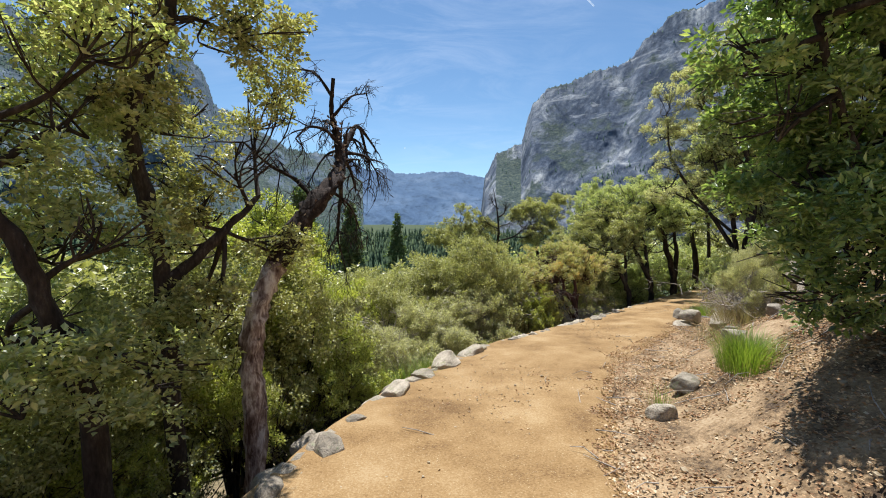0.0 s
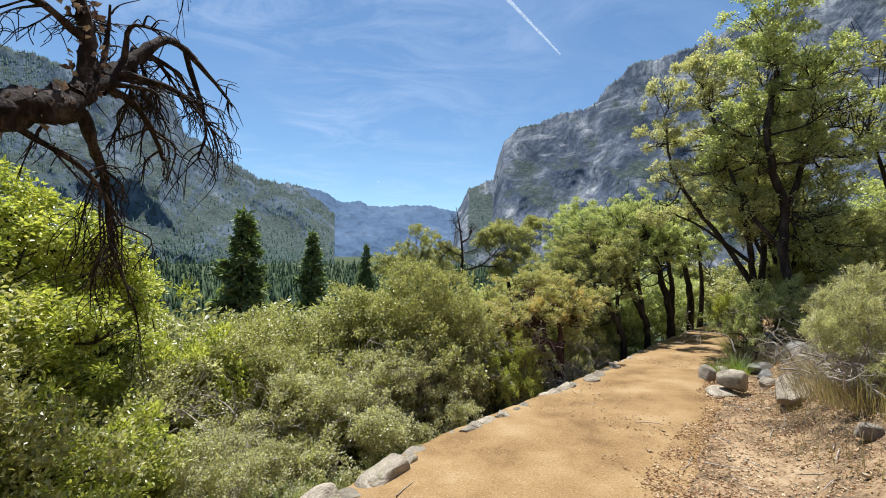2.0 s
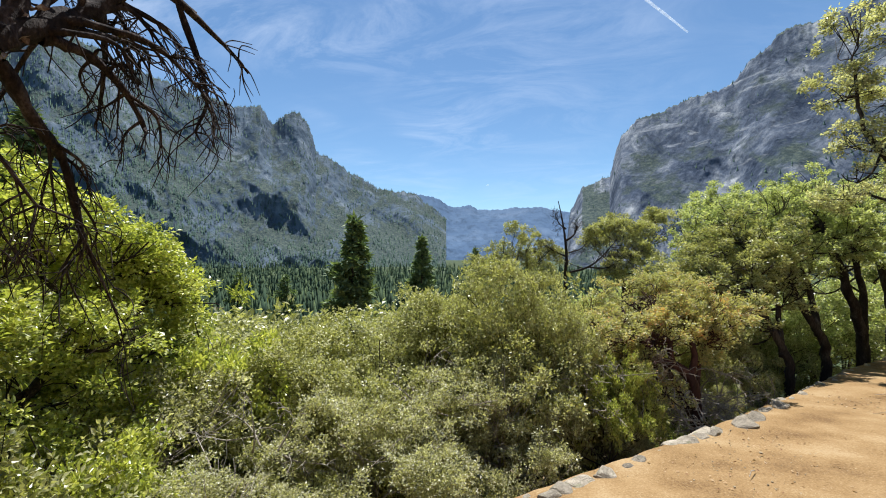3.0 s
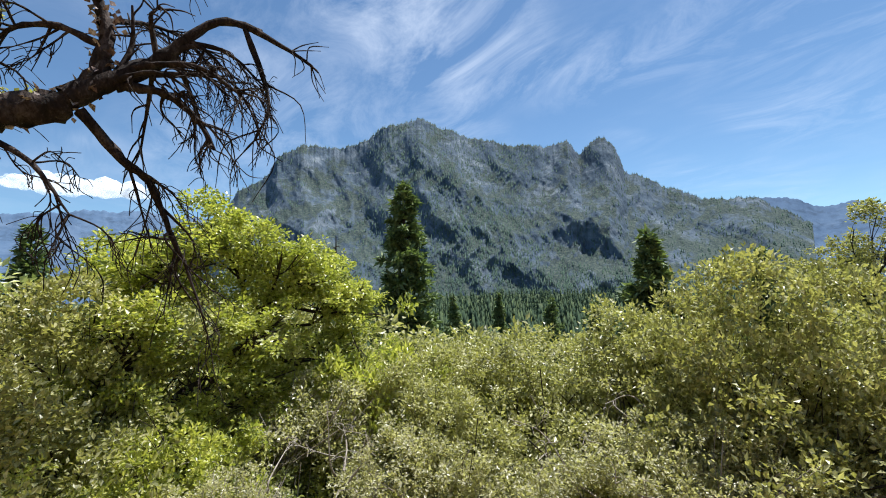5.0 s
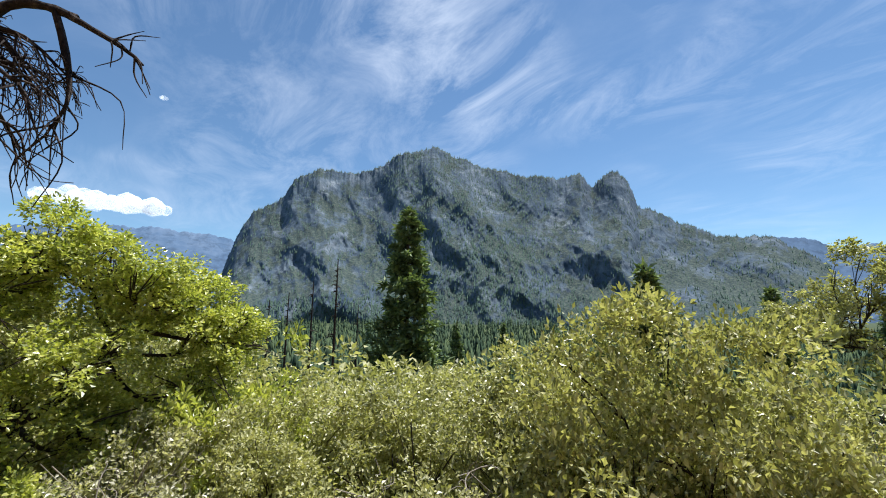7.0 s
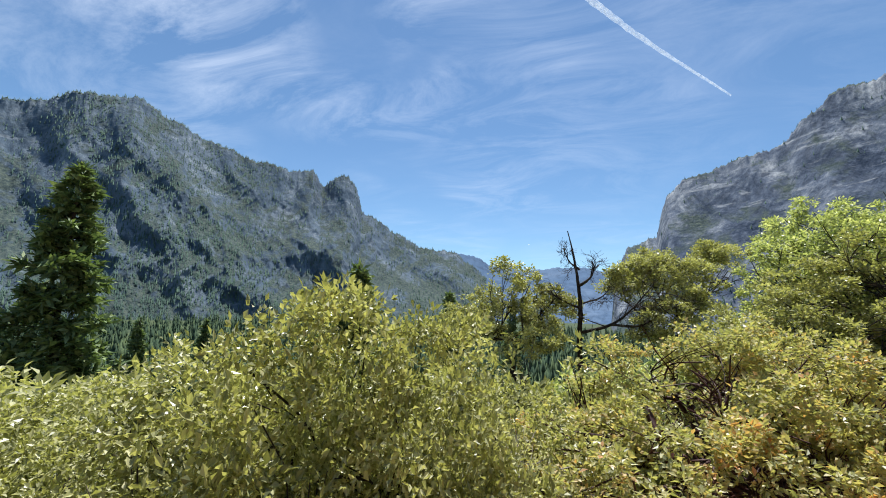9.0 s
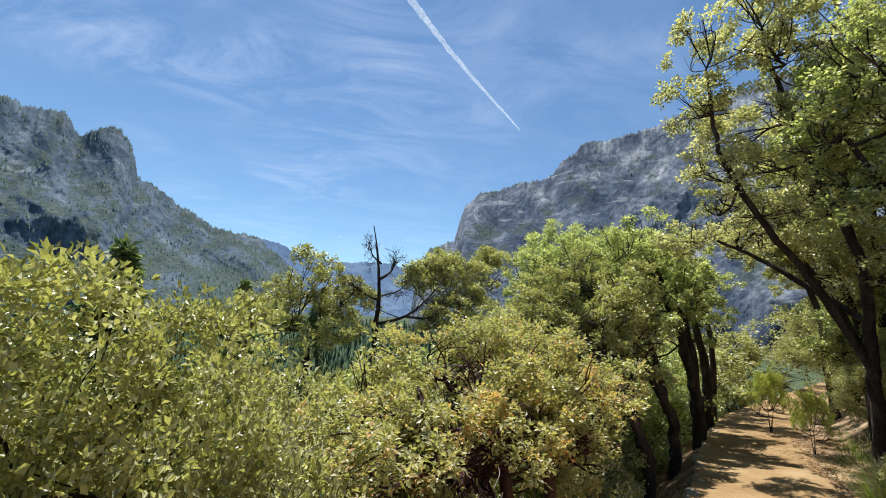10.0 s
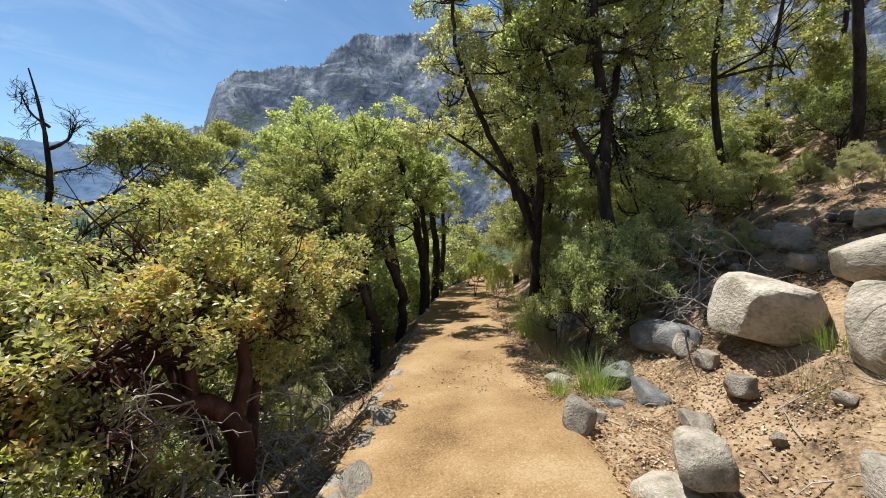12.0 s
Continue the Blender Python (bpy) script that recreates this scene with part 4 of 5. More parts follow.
tree("oak_tree", "oak with a dark forked trunk and sunlit upper leaves", "tree",
     [([on_ground(-2.0, 3.05), (-2.02, 3.0, 0.2), (-2.03, 2.97, 0.9), (-2.1, 2.93, 1.5), (-2.15, 2.9, 2.0), (-1.95, 3.0, 2.6), (-1.9, 3.1, 3.3)], 0.065, 0.035), ([(-2.1, 2.94, 1.35), (-2.4, 3.2, 1.9), (-2.6, 3.4, 2.6)], 0.05, 0.03),
      ([(-2.03, 2.97, 0.8), (-1.75, 3.3, 1.2), (-1.6, 3.6, 1.5)], 0.05, 0.02)],
     [(-1.9, 3.2, 3.2, .55), (-1.45, 3.5, 2.75, .42), (-2.4, 3.6, 2.9, .6), (-1.75, 3.9, 2.35, .42), (-2.5, 3.9, 2.2, .5), (-1.7, 3.4, 1.75, .34), (-2.6, 3.4, 1.6, .45), (-1.5, 3.75, 1.05, .3), (-2.2, 3.6, 1.0, .42), (-1.95, 2.7, 2.6, .4), (-2.3, 3.5, .3, .45), (-1.3, 3.2, 3.5, .4), (-1.75, 3.0, .5, .35), (-1.95, 3.2, 1.35, .35), (-2.3, 3.1, 2.1, .45), (-1.6, 2.9, 3.1, .4)],
     203, 1700, 18, .042, .021, M_OAK, M_BARK)
# leaning oaks in a row along the downhill edge
tree("oak_tree", "dark leaning live oak at the trail's edge", "tree",
     [([on_ground(5.15, 11.35), (5.15, 11.3, -0.75), (4.95, 11.35, -0.2), (4.7, 11.5, 0.5)], 0.075, 0.04), ([(5.05, 11.3, -0.6), (5.2, 11.7, 0.0), (5.3, 12.1, 0.9)], 0.05, 0.03)],
     [(4.75, 11.6, .75, .5), (5.3, 12.2, 1.25, .55), (4.3, 11.9, .75, .5), (4.9, 12.5, 1.5, .55), (4.35, 12.6, 1.05, .55), (5.3, 11.7, .6, .4), (3.9, 12.3, .55, .5), (4.6, 11.1, .15, .34), (4.3, 12.2, .15, .5), (5.0, 12.9, .6, .55), (3.6, 13.2, .5, .5)], 204, 1700, 18, .045, .022, M_OAK, M_BARK, skirt=True)
tree("oak_tree", "dark leaning live oak at the trail's edge", "tree",
     [([on_ground(6.25, 12.3), (6.2, 12.2, -0.6), (5.95, 12.15, -0.1), (5.7, 12.3, 0.6), (5.5, 12.6, 1.4)], 0.08, 0.04), ([(6.1, 12.2, -0.4), (6.2, 12.6, 0.4), (6.1, 13.0, 1.3)], 0.06, 0.03)],
     [(5.5, 12.8, 1.9, .6), (6.0, 13.3, 1.9, .6), (5.0, 13.2, 1.85, .6), (5.7, 12.2, 1.05, .45), (4.5, 13.5, 1.5, .6), (6.3, 12.8, 1.3, .5), (5.3, 14.0, 2.1, .6), (5.9, 13.6, .9, .6), (5.2, 13.6, 1.0, .6)], 205, 1700, 18, .045, .022, M_DARKLEAF, M_BARK, skirt=True)
tree("oak_tree", "thick dark live oak trunk leaning over the slope", "tree",
     [([on_ground(7.45, 13.2), (7.35, 13.1, -0.5), (7.1, 12.95, 0.2), (6.85, 12.9, 0.9), (6.7, 13.1, 1.7)], 0.11, 0.05), ([(7.5, 13.3, -0.7), (7.65, 13.5, 0.3), (7.55, 13.7, 1.4)], 0.09, 0.04)],
     [(6.6, 13.3, 2.2, .65), (7.3, 13.8, 2.1, .65), (6.1, 14.1, 2.3, .65), (7.0, 14.5, 2.5, .65), (7.0, 12.7, 1.5, .42), (7.9, 14.2, 1.6, .6), (5.4, 14.9, 2.0, .65), (6.6, 14.4, 1.1, .65), (7.5, 14.9, 1.1, .65)], 206, 1700, 18, .05, .024, M_DARKLEAF, M_BARK, skirt=True)
tree("oak_tree", "dark slender oaks where the trail bends away", "tree",
     [([on_ground(9.3, 15.1), (9.2, 15.0, 0.0), (9.0, 15.1, 1.2), (8.9, 15.4, 2.2)], 0.11, 0.05), ([on_ground(10.4, 16.2), (10.4, 16.1, 0.2), (10.3, 16.2, 1.6)], 0.09, 0.04)],
     [(8.9, 15.6, 2.5, .8), (9.8, 16.2, 2.4, .8), (8.2, 16.0, 2.2, .8), (10.6, 16.9, 2.2, .8), (9.3, 15.2, 1.4, .6), (11.4, 17.8, 1.8, .9), (9.2, 17.2, 2.6, .8)], 207, 1250, 18, .056, .028, M_DARKLEAF, M_BARK, skirt=True)
tree("oak_tree", "round dark green oak beside the bare snag", "tree",
     [([on_ground(0.75, 14.3), (0.75, 14.3, -0.6), (0.7, 14.3, 0.4)], 0.08, 0.04)],
     [(0.75, 14.2, 1.15, .62), (0.2, 14.3, .95, .5), (1.3, 14.4, .95, .5), (0.4, 13.9, .55, .5), (1.1, 13.9, .5, .5), (-.25, 14.4, .6, .45)], 208, 1000, 18, .05, .024, M_OAK, M_BARK)
tree("oak_tree", "leafy live oak crown above the slope", "tree",
     [([on_ground(3.4, 14.6), (3.4, 14.6, -0.6), (3.3, 14.6, 0.6)], 0.09, 0.045)],
     [(3.3, 14.6, 1.55, .62), (3.9, 14.4, 1.4, .55), (2.7, 14.7, 1.3, .5), (3.5, 14.1, .9, .5), (4.2, 15.2, 1.7, .6), (3.0, 14.1, .7, .45)], 209, 1100, 18, .05, .024, M_OAK, M_BARK)
# tall oaks on the uphill side, arching over the trail
tree("oak_tree", "tall upright oak with pale flaking bark uphill of the trail", "tree",
     [([on_ground(7.05, 9.1), (6.98, 9.1, 0.4), (6.86, 9.22, 1.2), (6.98, 9.28, 1.9), (6.82, 9.36, 2.6), (6.76, 9.42, 3.4), (6.9, 9.4, 4.4)], 0.085, 0.045), ([(6.9, 9.25, 1.7), (7.3, 9.4, 2.5), (7.6, 9.4, 3.5), (7.6, 9.5, 4.6)], 0.055, 0.03),
      ([(6.9, 9.2, 1.2), (6.5, 9.5, 1.9), (6.3, 9.8, 2.8)], 0.045, 0.02)],
     [(6.8, 9.5, 4.3, .75), (7.5, 9.3, 4.4, .8), (6.2, 9.7, 3.5, .55), (7.3, 9.9, 3.4, .6), (6.4, 10.0, 2.7, .42), (7.7, 8.8, 3.4, .65), (7.2, 9.6, 2.4, .42), (6.9, 8.6, 4.0, .6), (7.7, 9.2, 2.4, .5), (6.6, 9.3, 5.1, .7), (6.5, 9.4, 2.9, .4), (7.1, 9.0, 3.1, .45), (7.2, 9.0, 1.9, .4), (6.5, 9.5, 2.0, .32), (7.5, 8.9, 1.6, .42), (7.0, 9.5, 1.5, .3)], 211, 2300, 18, .042, .021, M_DARKLEAF, M_BARK, skirt=True)
tree("oak_tree", "oak with thin dark curving limbs arching over the trail", "tree",
     [([on_ground(7.9, 10.9), (7.7, 10.75, 0.2), (7.5, 10.6, 0.8), (7.2, 10.4, 1.7), (7.05, 10.6, 2.6), (6.9, 10.8, 3.6), (6.6, 10.8, 4.5)], 0.075, 0.025), ([(7.6, 10.7, 0.5), (7.0, 10.75, 1.4), (6.4, 10.85, 2.2), (5.9, 10.85, 3.0), (5.75, 10.8, 3.9)], 0.055, 0.018),
      ([(7.9, 10.9, -0.1), (8.1, 11.0, 1.2), (8.0, 11.1, 2.5), (8.1, 11.2, 3.6)], 0.07, 0.03), ([(7.45, 10.6, 1.0), (7.0, 11.3, 1.7), (6.5, 11.7, 2.1)], 0.04, 0.018)],
     [(5.8, 10.8, 4.3, .55), (5.65, 10.85, 3.5, .45), (6.3, 10.6, 4.9, .65), (6.2, 11.2, 3.9, .55), (6.9, 10.9, 4.6, .65), (5.95, 10.95, 2.75, .38), (6.6, 11.2, 3.0, .5), (7.1, 10.7, 3.7, .6), (7.4, 11.3, 3.2, .6), (7.6, 10.4, 4.8, .8), (8.1, 11.2, 4.2, .8),
      (6.8, 11.6, 2.2, .5), (7.5, 11.9, 2.2, .6), (8.4, 11.6, 2.4, .65), (6.15, 11.7, 2.1, .42), (7.6, 11.0, 1.6, .5), (8.2, 10.8, 3.2, .7), (7.0, 10.3, 2.6, .4), (6.5, 10.9, 2.3, .36), (6.7, 10.6, 3.4, .45), (7.3, 10.9, 2.7, .45), (7.0, 11.5, 3.6, .5), (5.75, 10.75, 2.2, .28), (6.4, 10.5, 4.2, .45), (7.9, 10.6, 2.0, .5), (7.3, 10.3, 1.5, .35)], 212, 2700, 18, .045, .022, M_GREYOAK, M_BARK)
bank_oaks = [tree("oak_tree", "large shady oak high on the bank", "tree",
     [([on_ground(9.2, 8.6), (9.1, 8.6, 1.4), (8.8, 8.75, 2.6), (8.9, 8.8, 4.0)], 0.065, 0.03), ([on_ground(9.4, 9.6), (9.4, 9.6, 2.0), (9.1, 9.8, 3.6)], 0.05, 0.025)],
     [(8.7, 8.8, 4.6, .9), (9.5, 8.4, 4.4, .9), (9.3, 9.6, 4.6, .9), (8.6, 9.5, 3.5, .7), (9.8, 9.3, 3.5, .9), (8.8, 8.2, 3.2, .7), (9.9, 8.1, 3.2, .8), (8.8, 10.3, 4.3, .8), (9.6, 10.6, 3.4, .8)], 213, 850, 18, .05, .025, M_OAK, M_BARK),
             tree("oak_tree", "large shady oak high on the bank", "tree",
     [([on_ground(9.3, 6.3), (9.2, 6.3, 1.9), (8.75, 6.45, 3.2), (8.8, 6.5, 4.4)], 0.065, 0.03), ([on_ground(8.7, 7.3), (8.3, 7.3, 2.4), (7.9, 7.4, 3.6), (7.7, 7.5, 4.4)], 0.065, 0.03)],
     [(8.6, 6.6, 4.7, .9), (9.5, 6.1, 4.6, .9), (9.4, 7.2, 4.4, .9), (7.9, 7.3, 4.6, .6), (8.8, 7.5, 3.6, .6), (9.9, 6.6, 3.6, .7)], 214, 520, 18, .05, .025, M_DARKLEAF, M_BARK)]
tree("oak_tree", "tangled oaks closing in round the trail's bend", "tree",
     [([on_ground(10.6, 12.6), (10.5, 12.6, 1.2), (10.2, 12.8, 2.6), (10.0, 13.0, 3.6)], 0.11, 0.05), ([on_ground(11.8, 14.4), (11.6, 14.4, 1.2), (11.2, 14.6, 2.8)], 0.09, 0.04), ([on_ground(9.3, 11.8), (9.0, 11.9, 0.9), (8.6, 12.2, 2.0)], 0.07, 0.03)],
     [(9.9, 13.1, 3.9, .9), (10.8, 12.6, 3.9, .9), (9.2, 12.9, 3.2, .7), (11.2, 14.7, 3.3, .9), (8.6, 12.4, 2.5, .6), (10.4, 14.0, 3.0, .8), (11.9, 13.8, 2.6, .9), (9.3, 13.7, 2.4, .6), (12.4, 15.8, 2.8, .9), (10.5, 15.0, 3.4, .8), (13.8, 17.0, 2.6, 1.0)], 215, 1700, 18, .056, .028, M_OAK, M_BARK)
tree("oak_tree", "leafy oak with thin leaning stems behind the trail's edge", "tree",
     [([on_ground(9.4, 12.0), (9.3, 12.0, 1.0), (9.0, 12.2, 2.2), (8.8, 12.5, 3.4)], 0.06, 0.025), ([on_ground(9.6, 12.1), (9.8, 12.0, 1.4), (9.7, 11.9, 2.8), (9.6, 11.9, 3.8)], 0.055, 0.025)],
     [(8.7, 12.5, 2.2, .7), (9.2, 12.2, 2.9, .85), (8.8, 12.8, 3.6, .75), (9.6, 11.8, 3.8, .85), (9.2, 12.0, 1.4, .6), (9.8, 12.4, 2.0, .75), (8.3, 13.0, 2.9, .6), (9.6, 11.5, 2.6, .7), (9.0, 11.7, 3.3, .6)], 217, 1500, 18, .05, .026, M_OAK, M_BARK)
for i, (x, y, tn) in enumerate([(12.4, 8.2, 70), (13.2, 5.8, 160), (12.2, 10.6, 250), (15.5, 15.5, 130)]):
    copy_thing(bank_oaks[i % 2], pose(*on_ground(x, y), 0, 0, tn))
# the dense evergreen that overhangs the start of the walk
tree("oak_tree", "dense glossy evergreen oak overhanging the bank", "tree",
     [([on_ground(2.85, 2.5), (2.8, 2.5, 0.9), (2.7, 2.5, 1.8), (2.5, 2.45, 2.8)], 0.07, 0.04), ([(2.8, 2.5, 0.9), (2.5, 2.45, 1.5), (2.1, 2.3, 2.1), (1.8, 2.15, 2.6)], 0.03, 0.015)],
     [(2.4, 2.5, 3.2, .6), (2.6, 2.3, 2.4, .6), (2.2, 2.65, 2.3, .45), (2.8, 2.8, 1.8, .5), (2.5, 2.3, 1.4, .45), (2.8, 2.0, 1.0, .45), (2.1, 2.5, 3.8, .5), (2.8, 3.2, 2.7, .5), (1.8, 2.1, 2.9, .36), (1.75, 1.85, 3.2, .36), (2.1, 1.8, 2.5, .42),
      (1.62, 2.3, 2.15, .26), (1.58, 2.15, 2.6, .28), (2.2, 2.6, 1.5, .36), (1.95, 2.45, 1.85, .32), (2.5, 2.85, 1.15, .38), (2.3, 2.4, 0.9, .34), (2.55, 2.6, 0.75, .34), (2.35, 2.75, 1.9, .4), (2.0, 2.6, 2.7, .4)], 216, 2800, 18, .050, .021, M_GLOSSY, M_BARK)

# ---- manzanita with its thick elbowed trunk ----
rng = np.random.default_rng(301)
mz = empty("manzanita", (2.92, 9.05, ground_at(2.92, 9.05) - 0.1), "grey-green manzanita with orange-tinged leaves and twisting dark red trunk", "shrub")
mb = np.array(mz.location)
for pts, r0, r1 in [([(2.95, 9.03, mb[2]), (2.93, 9.02, -0.8), (2.9, 9.03, -0.5), (2.78, 9.06, -0.34), (2.6, 9.08, -0.27), (2.42, 9.05, -0.12)], 0.07, 0.048),
                    ([(2.88, 9.04, -0.45), (2.95, 9.1, -0.2), (2.92, 9.12, 0.05), (3.05, 9.3, 0.3)], 0.045, 0.02), ([(2.7, 9.07, -0.32), (2.68, 9.12, -0.1), (2.72, 9.2, 0.15), (2.65, 9.4, 0.4)], 0.042, 0.02),
                    ([(2.42, 9.05, -0.12), (2.25, 9.1, 0.1), (2.15, 9.3, 0.35)], 0.04, 0.018), ([(2.95, 9.03, -1.0), (2.8, 9.3, -0.6), (2.6, 9.7, -0.1), (2.5, 9.9, 0.35)], 0.05, 0.02),
                    ([(2.95, 9.03, -0.9), (3.1, 9.4, -0.4), (3.35, 9.7, 0.1)], 0.045, 0.018)]:
    part("trunk", tube(spline(np.array(pts) - mb, 6), r0, r1, 10, rng, 0.05), M_RED, mz)
mlobes = [(2.1, 9.15, .32, .42), (2.55, 9.4, .55, .45), (3.05, 9.5, .55, .42), (2.35, 9.85, .6, .5), (2.9, 10.0, .72, .5), (3.4, 9.8, .42, .42), (3.75, 9.95, .35, .4), (1.85, 9.5, .3, .42), (3.4, 10.3, .5, .45), (1.75, 9.0, .0, .36), (2.2, 8.75, -.15, .3), (2.45, 8.72, -.42, .26), (3.85, 10.3, .25, .38), (1.95, 8.75, -.35, .34), (1.6, 8.6, -.25, .34), (2.15, 8.55, -.55, .26), (1.5, 9.3, .1, .36), (2.05, 9.3, -.05, .34), (2.5, 9.75, .2, .4), (3.0, 9.85, .25, .4), (3.45, 9.6, .1, .34), (1.75, 9.6, .0, .36), (3.2, 9.35, .1, .28), (2.25, 8.8, .22, .28), (2.6, 8.92, .26, .26), (2.95, 9.2, .28, .26), (1.95, 8.75, .2, .32), (2.3, 8.62, -.05, .22), (3.25, 9.5, .3, .26)]
mloc = [(x - mb[0], y - mb[1], z - 0.16 - mb[2], r * 0.92) for x, y, z, r in mlobes]
mstart = np.array([(2.15, 9.3, .1), (2.65, 9.4, .2), (3.05, 9.3, .15), (2.5, 9.9, .2), (3.35, 9.7, .0)]) - mb
mstart = np.vstack([mstart, np.array([(2.36, 9.1, -0.02), (2.5, 9.2, -0.1), (2.7, 9.3, -0.05)]) - mb])
fan = []
for x, y, z, r in mloc * 2:
    a0 = mstart[5 + rng.integers(3)]
    e = np.array([x, y, z]) + rng.standard_normal(3) * 0.3 * r
    b1, b2 = a0 * 0.68 + e * 0.32, a0 * 0.32 + e * 0.68
    fan.append(tube(spline([a0, b1 + rng.standard_normal(3) * 0.07, b2 + rng.standard_normal(3) * 0.10 + [0, 0, -0.04], e], 5), 0.011, 0.004, 5, rng, 0.06))
tagged(part("stem_fan", join(fan), M_RED, mz), kind="stuff")
tagged(part("limb_work", join(boughs(rng, mstart, mloc, 0.02, 12, 0.004)), M_RED, mz), kind="stuff")
part("crown", foliage(rng, mloc, 4600, 14, .085, .032, .021, -0.6, 0.66), M_MANZ, mz, smooth=False)


# ---- dead wood ----
def twiggy(rng, line, r0, depth, spread=0.55, count=5, droop=0.0, shrink=0.62):
    """A bare limb with forking side twigs."""
    out = [tube(line, r0, max(0.0022, r0 * 0.3), 6 if r0 > 0.015 else 4, rng, 0.16)]
    if depth == 0:
        return out
    total = np.linalg.norm(np.diff(line, axis=0), axis=1).sum()
    for k in range(count):
        i = rng.integers(max(1, len(line) // 4), len(line))
        d = unit(line[i] - line[i - 1])
        e = unit(d + spread * 1.6 * rng.standard_normal(3) + np.array([0, 0, -droop]))
        l = total * rng.uniform(0.25, shrink)
        bend = rng.standard_normal(3) * 0.16 * l
        out += twiggy(rng, spline([line[i], line[i] + e * l * 0.5 + bend, line[i] + e * l + bend * 0.3 + np.array([0, 0, -droop * 0.4 * l])], 4), max(0.0022, r0 * 0.3), depth - 1, spread, count, droop, shrink)
    return out


rng = np.random.default_rng(401)
db = np.array([-1.58, 3.34, ground_at(-1.58, 3.34) - 0.1])
dead = empty("dead_tree", db, "leaning dead tree with bare twisted branches and flaking bark", "dead tree")
line = spline(np.array([db, (-1.58, 3.38, -0.3), (-1.61, 3.42, 0.1), (-1.61, 3.51, 0.47), (-1.55, 3.66, 0.76), (-1.42, 3.92, 1.15), (-1.27, 4.2, 1.5), (-1.19, 4.48, 1.68), (-1.2, 4.75, 1.8), (-1.22, 4.9, 2.0), (-1.26, 4.95, 2.3), (-1.3, 4.89, 2.55), (-1.25, 4.8, 2.9)]) - db, 6)
part("trunk", tube(line[:27], 0.085, 0.088, 14, rng, 0.14), M_GREYBARK, dead, "grey lower trunk with peeling bark")
part("upper_trunk", tube(line[26:50], 0.095, 0.075, 14, rng, 0.2), M_DEAD, dead)
part("leader", tube(line[49:], 0.055, 0.018, 9, rng, 0.18), M_DEAD, dead)
at = line[rng.integers(0, 66, 420)] + rng.standard_normal((420, 3)) * 0.008
aw = unit(rng.standard_normal((420, 3)))
tagged(part("peeling_bark", leaf_set(rng, at + aw * 0.072, aw * 0.35 + rng.standard_normal((420, 3)) * 0.6, 0.05, 0.035), M_GREYBARK, dead, smooth=False), kind="stuff")
for pts, r0 in [([(-1.2, 4.8, 1.85), (-1.21, 4.95, 1.98), (-1.22, 5.14, 2.14), (-1.21, 5.27, 2.28), (-1.15, 5.5, 2.52), (-1.09, 5.75, 2.50)], 0.068), ([(-1.21, 5.0, 1.98), (-1.21, 5.1, 2.0), (-1.2, 5.26, 1.98), (-1.17, 5.41, 1.84), (-1.15, 5.49, 1.68)], 0.036),
                ([(-1.2, 4.85, 1.8), (-1.24, 5.04, 1.57), (-1.29, 5.17, 1.46), (-1.35, 5.3, 1.13), (-1.36, 5.36, 1.0)], 0.033), ([(-1.22, 5.05, 2.1), (-1.1, 5.2, 2.12), (-0.98, 5.4, 2.1), (-0.9, 5.6, 1.95)], 0.026),
                ([(-1.24, 4.95, 2.2), (-1.32, 4.75, 2.3), (-1.45, 4.55, 2.3), (-1.55, 4.4, 2.15)], 0.026), ([(-1.3, 4.2, 1.5), (-1.5, 4.25, 1.7), (-1.75, 4.2, 1.85), (-1.95, 4.1, 2.05)], 0.028),
                ([(-1.28, 4.9, 2.5), (-1.1, 5.0, 2.75), (-0.95, 5.2, 2.85)], 0.022), ([(-1.27, 4.85, 2.7), (-1.45, 4.8, 2.95), (-1.7, 4.8, 3.0)], 0.02), ([(-1.25, 4.92, 2.35), (-1.4, 5.1, 2.5), (-1.5, 5.35, 2.55)], 0.022),
                ([(-1.21, 5.2, 2.2), (-1.3, 5.4, 2.25), (-1.32, 5.6, 2.1)], 0.02), ([(-1.19, 5.35, 2.35), (-1.1, 5.55, 2.3), (-1.05, 5.75, 2.12)], 0.018), ([(-1.19, 4.5, 1.6), (-1.05, 4.7, 1.45), (-0.98, 4.85, 1.2)], 0.018)]:
    part("branch", join(twiggy(rng, spline(np.array(pts) - db, 5), r0, 2, 0.42, 10, 0.45, 0.5)), M_DEAD, dead)

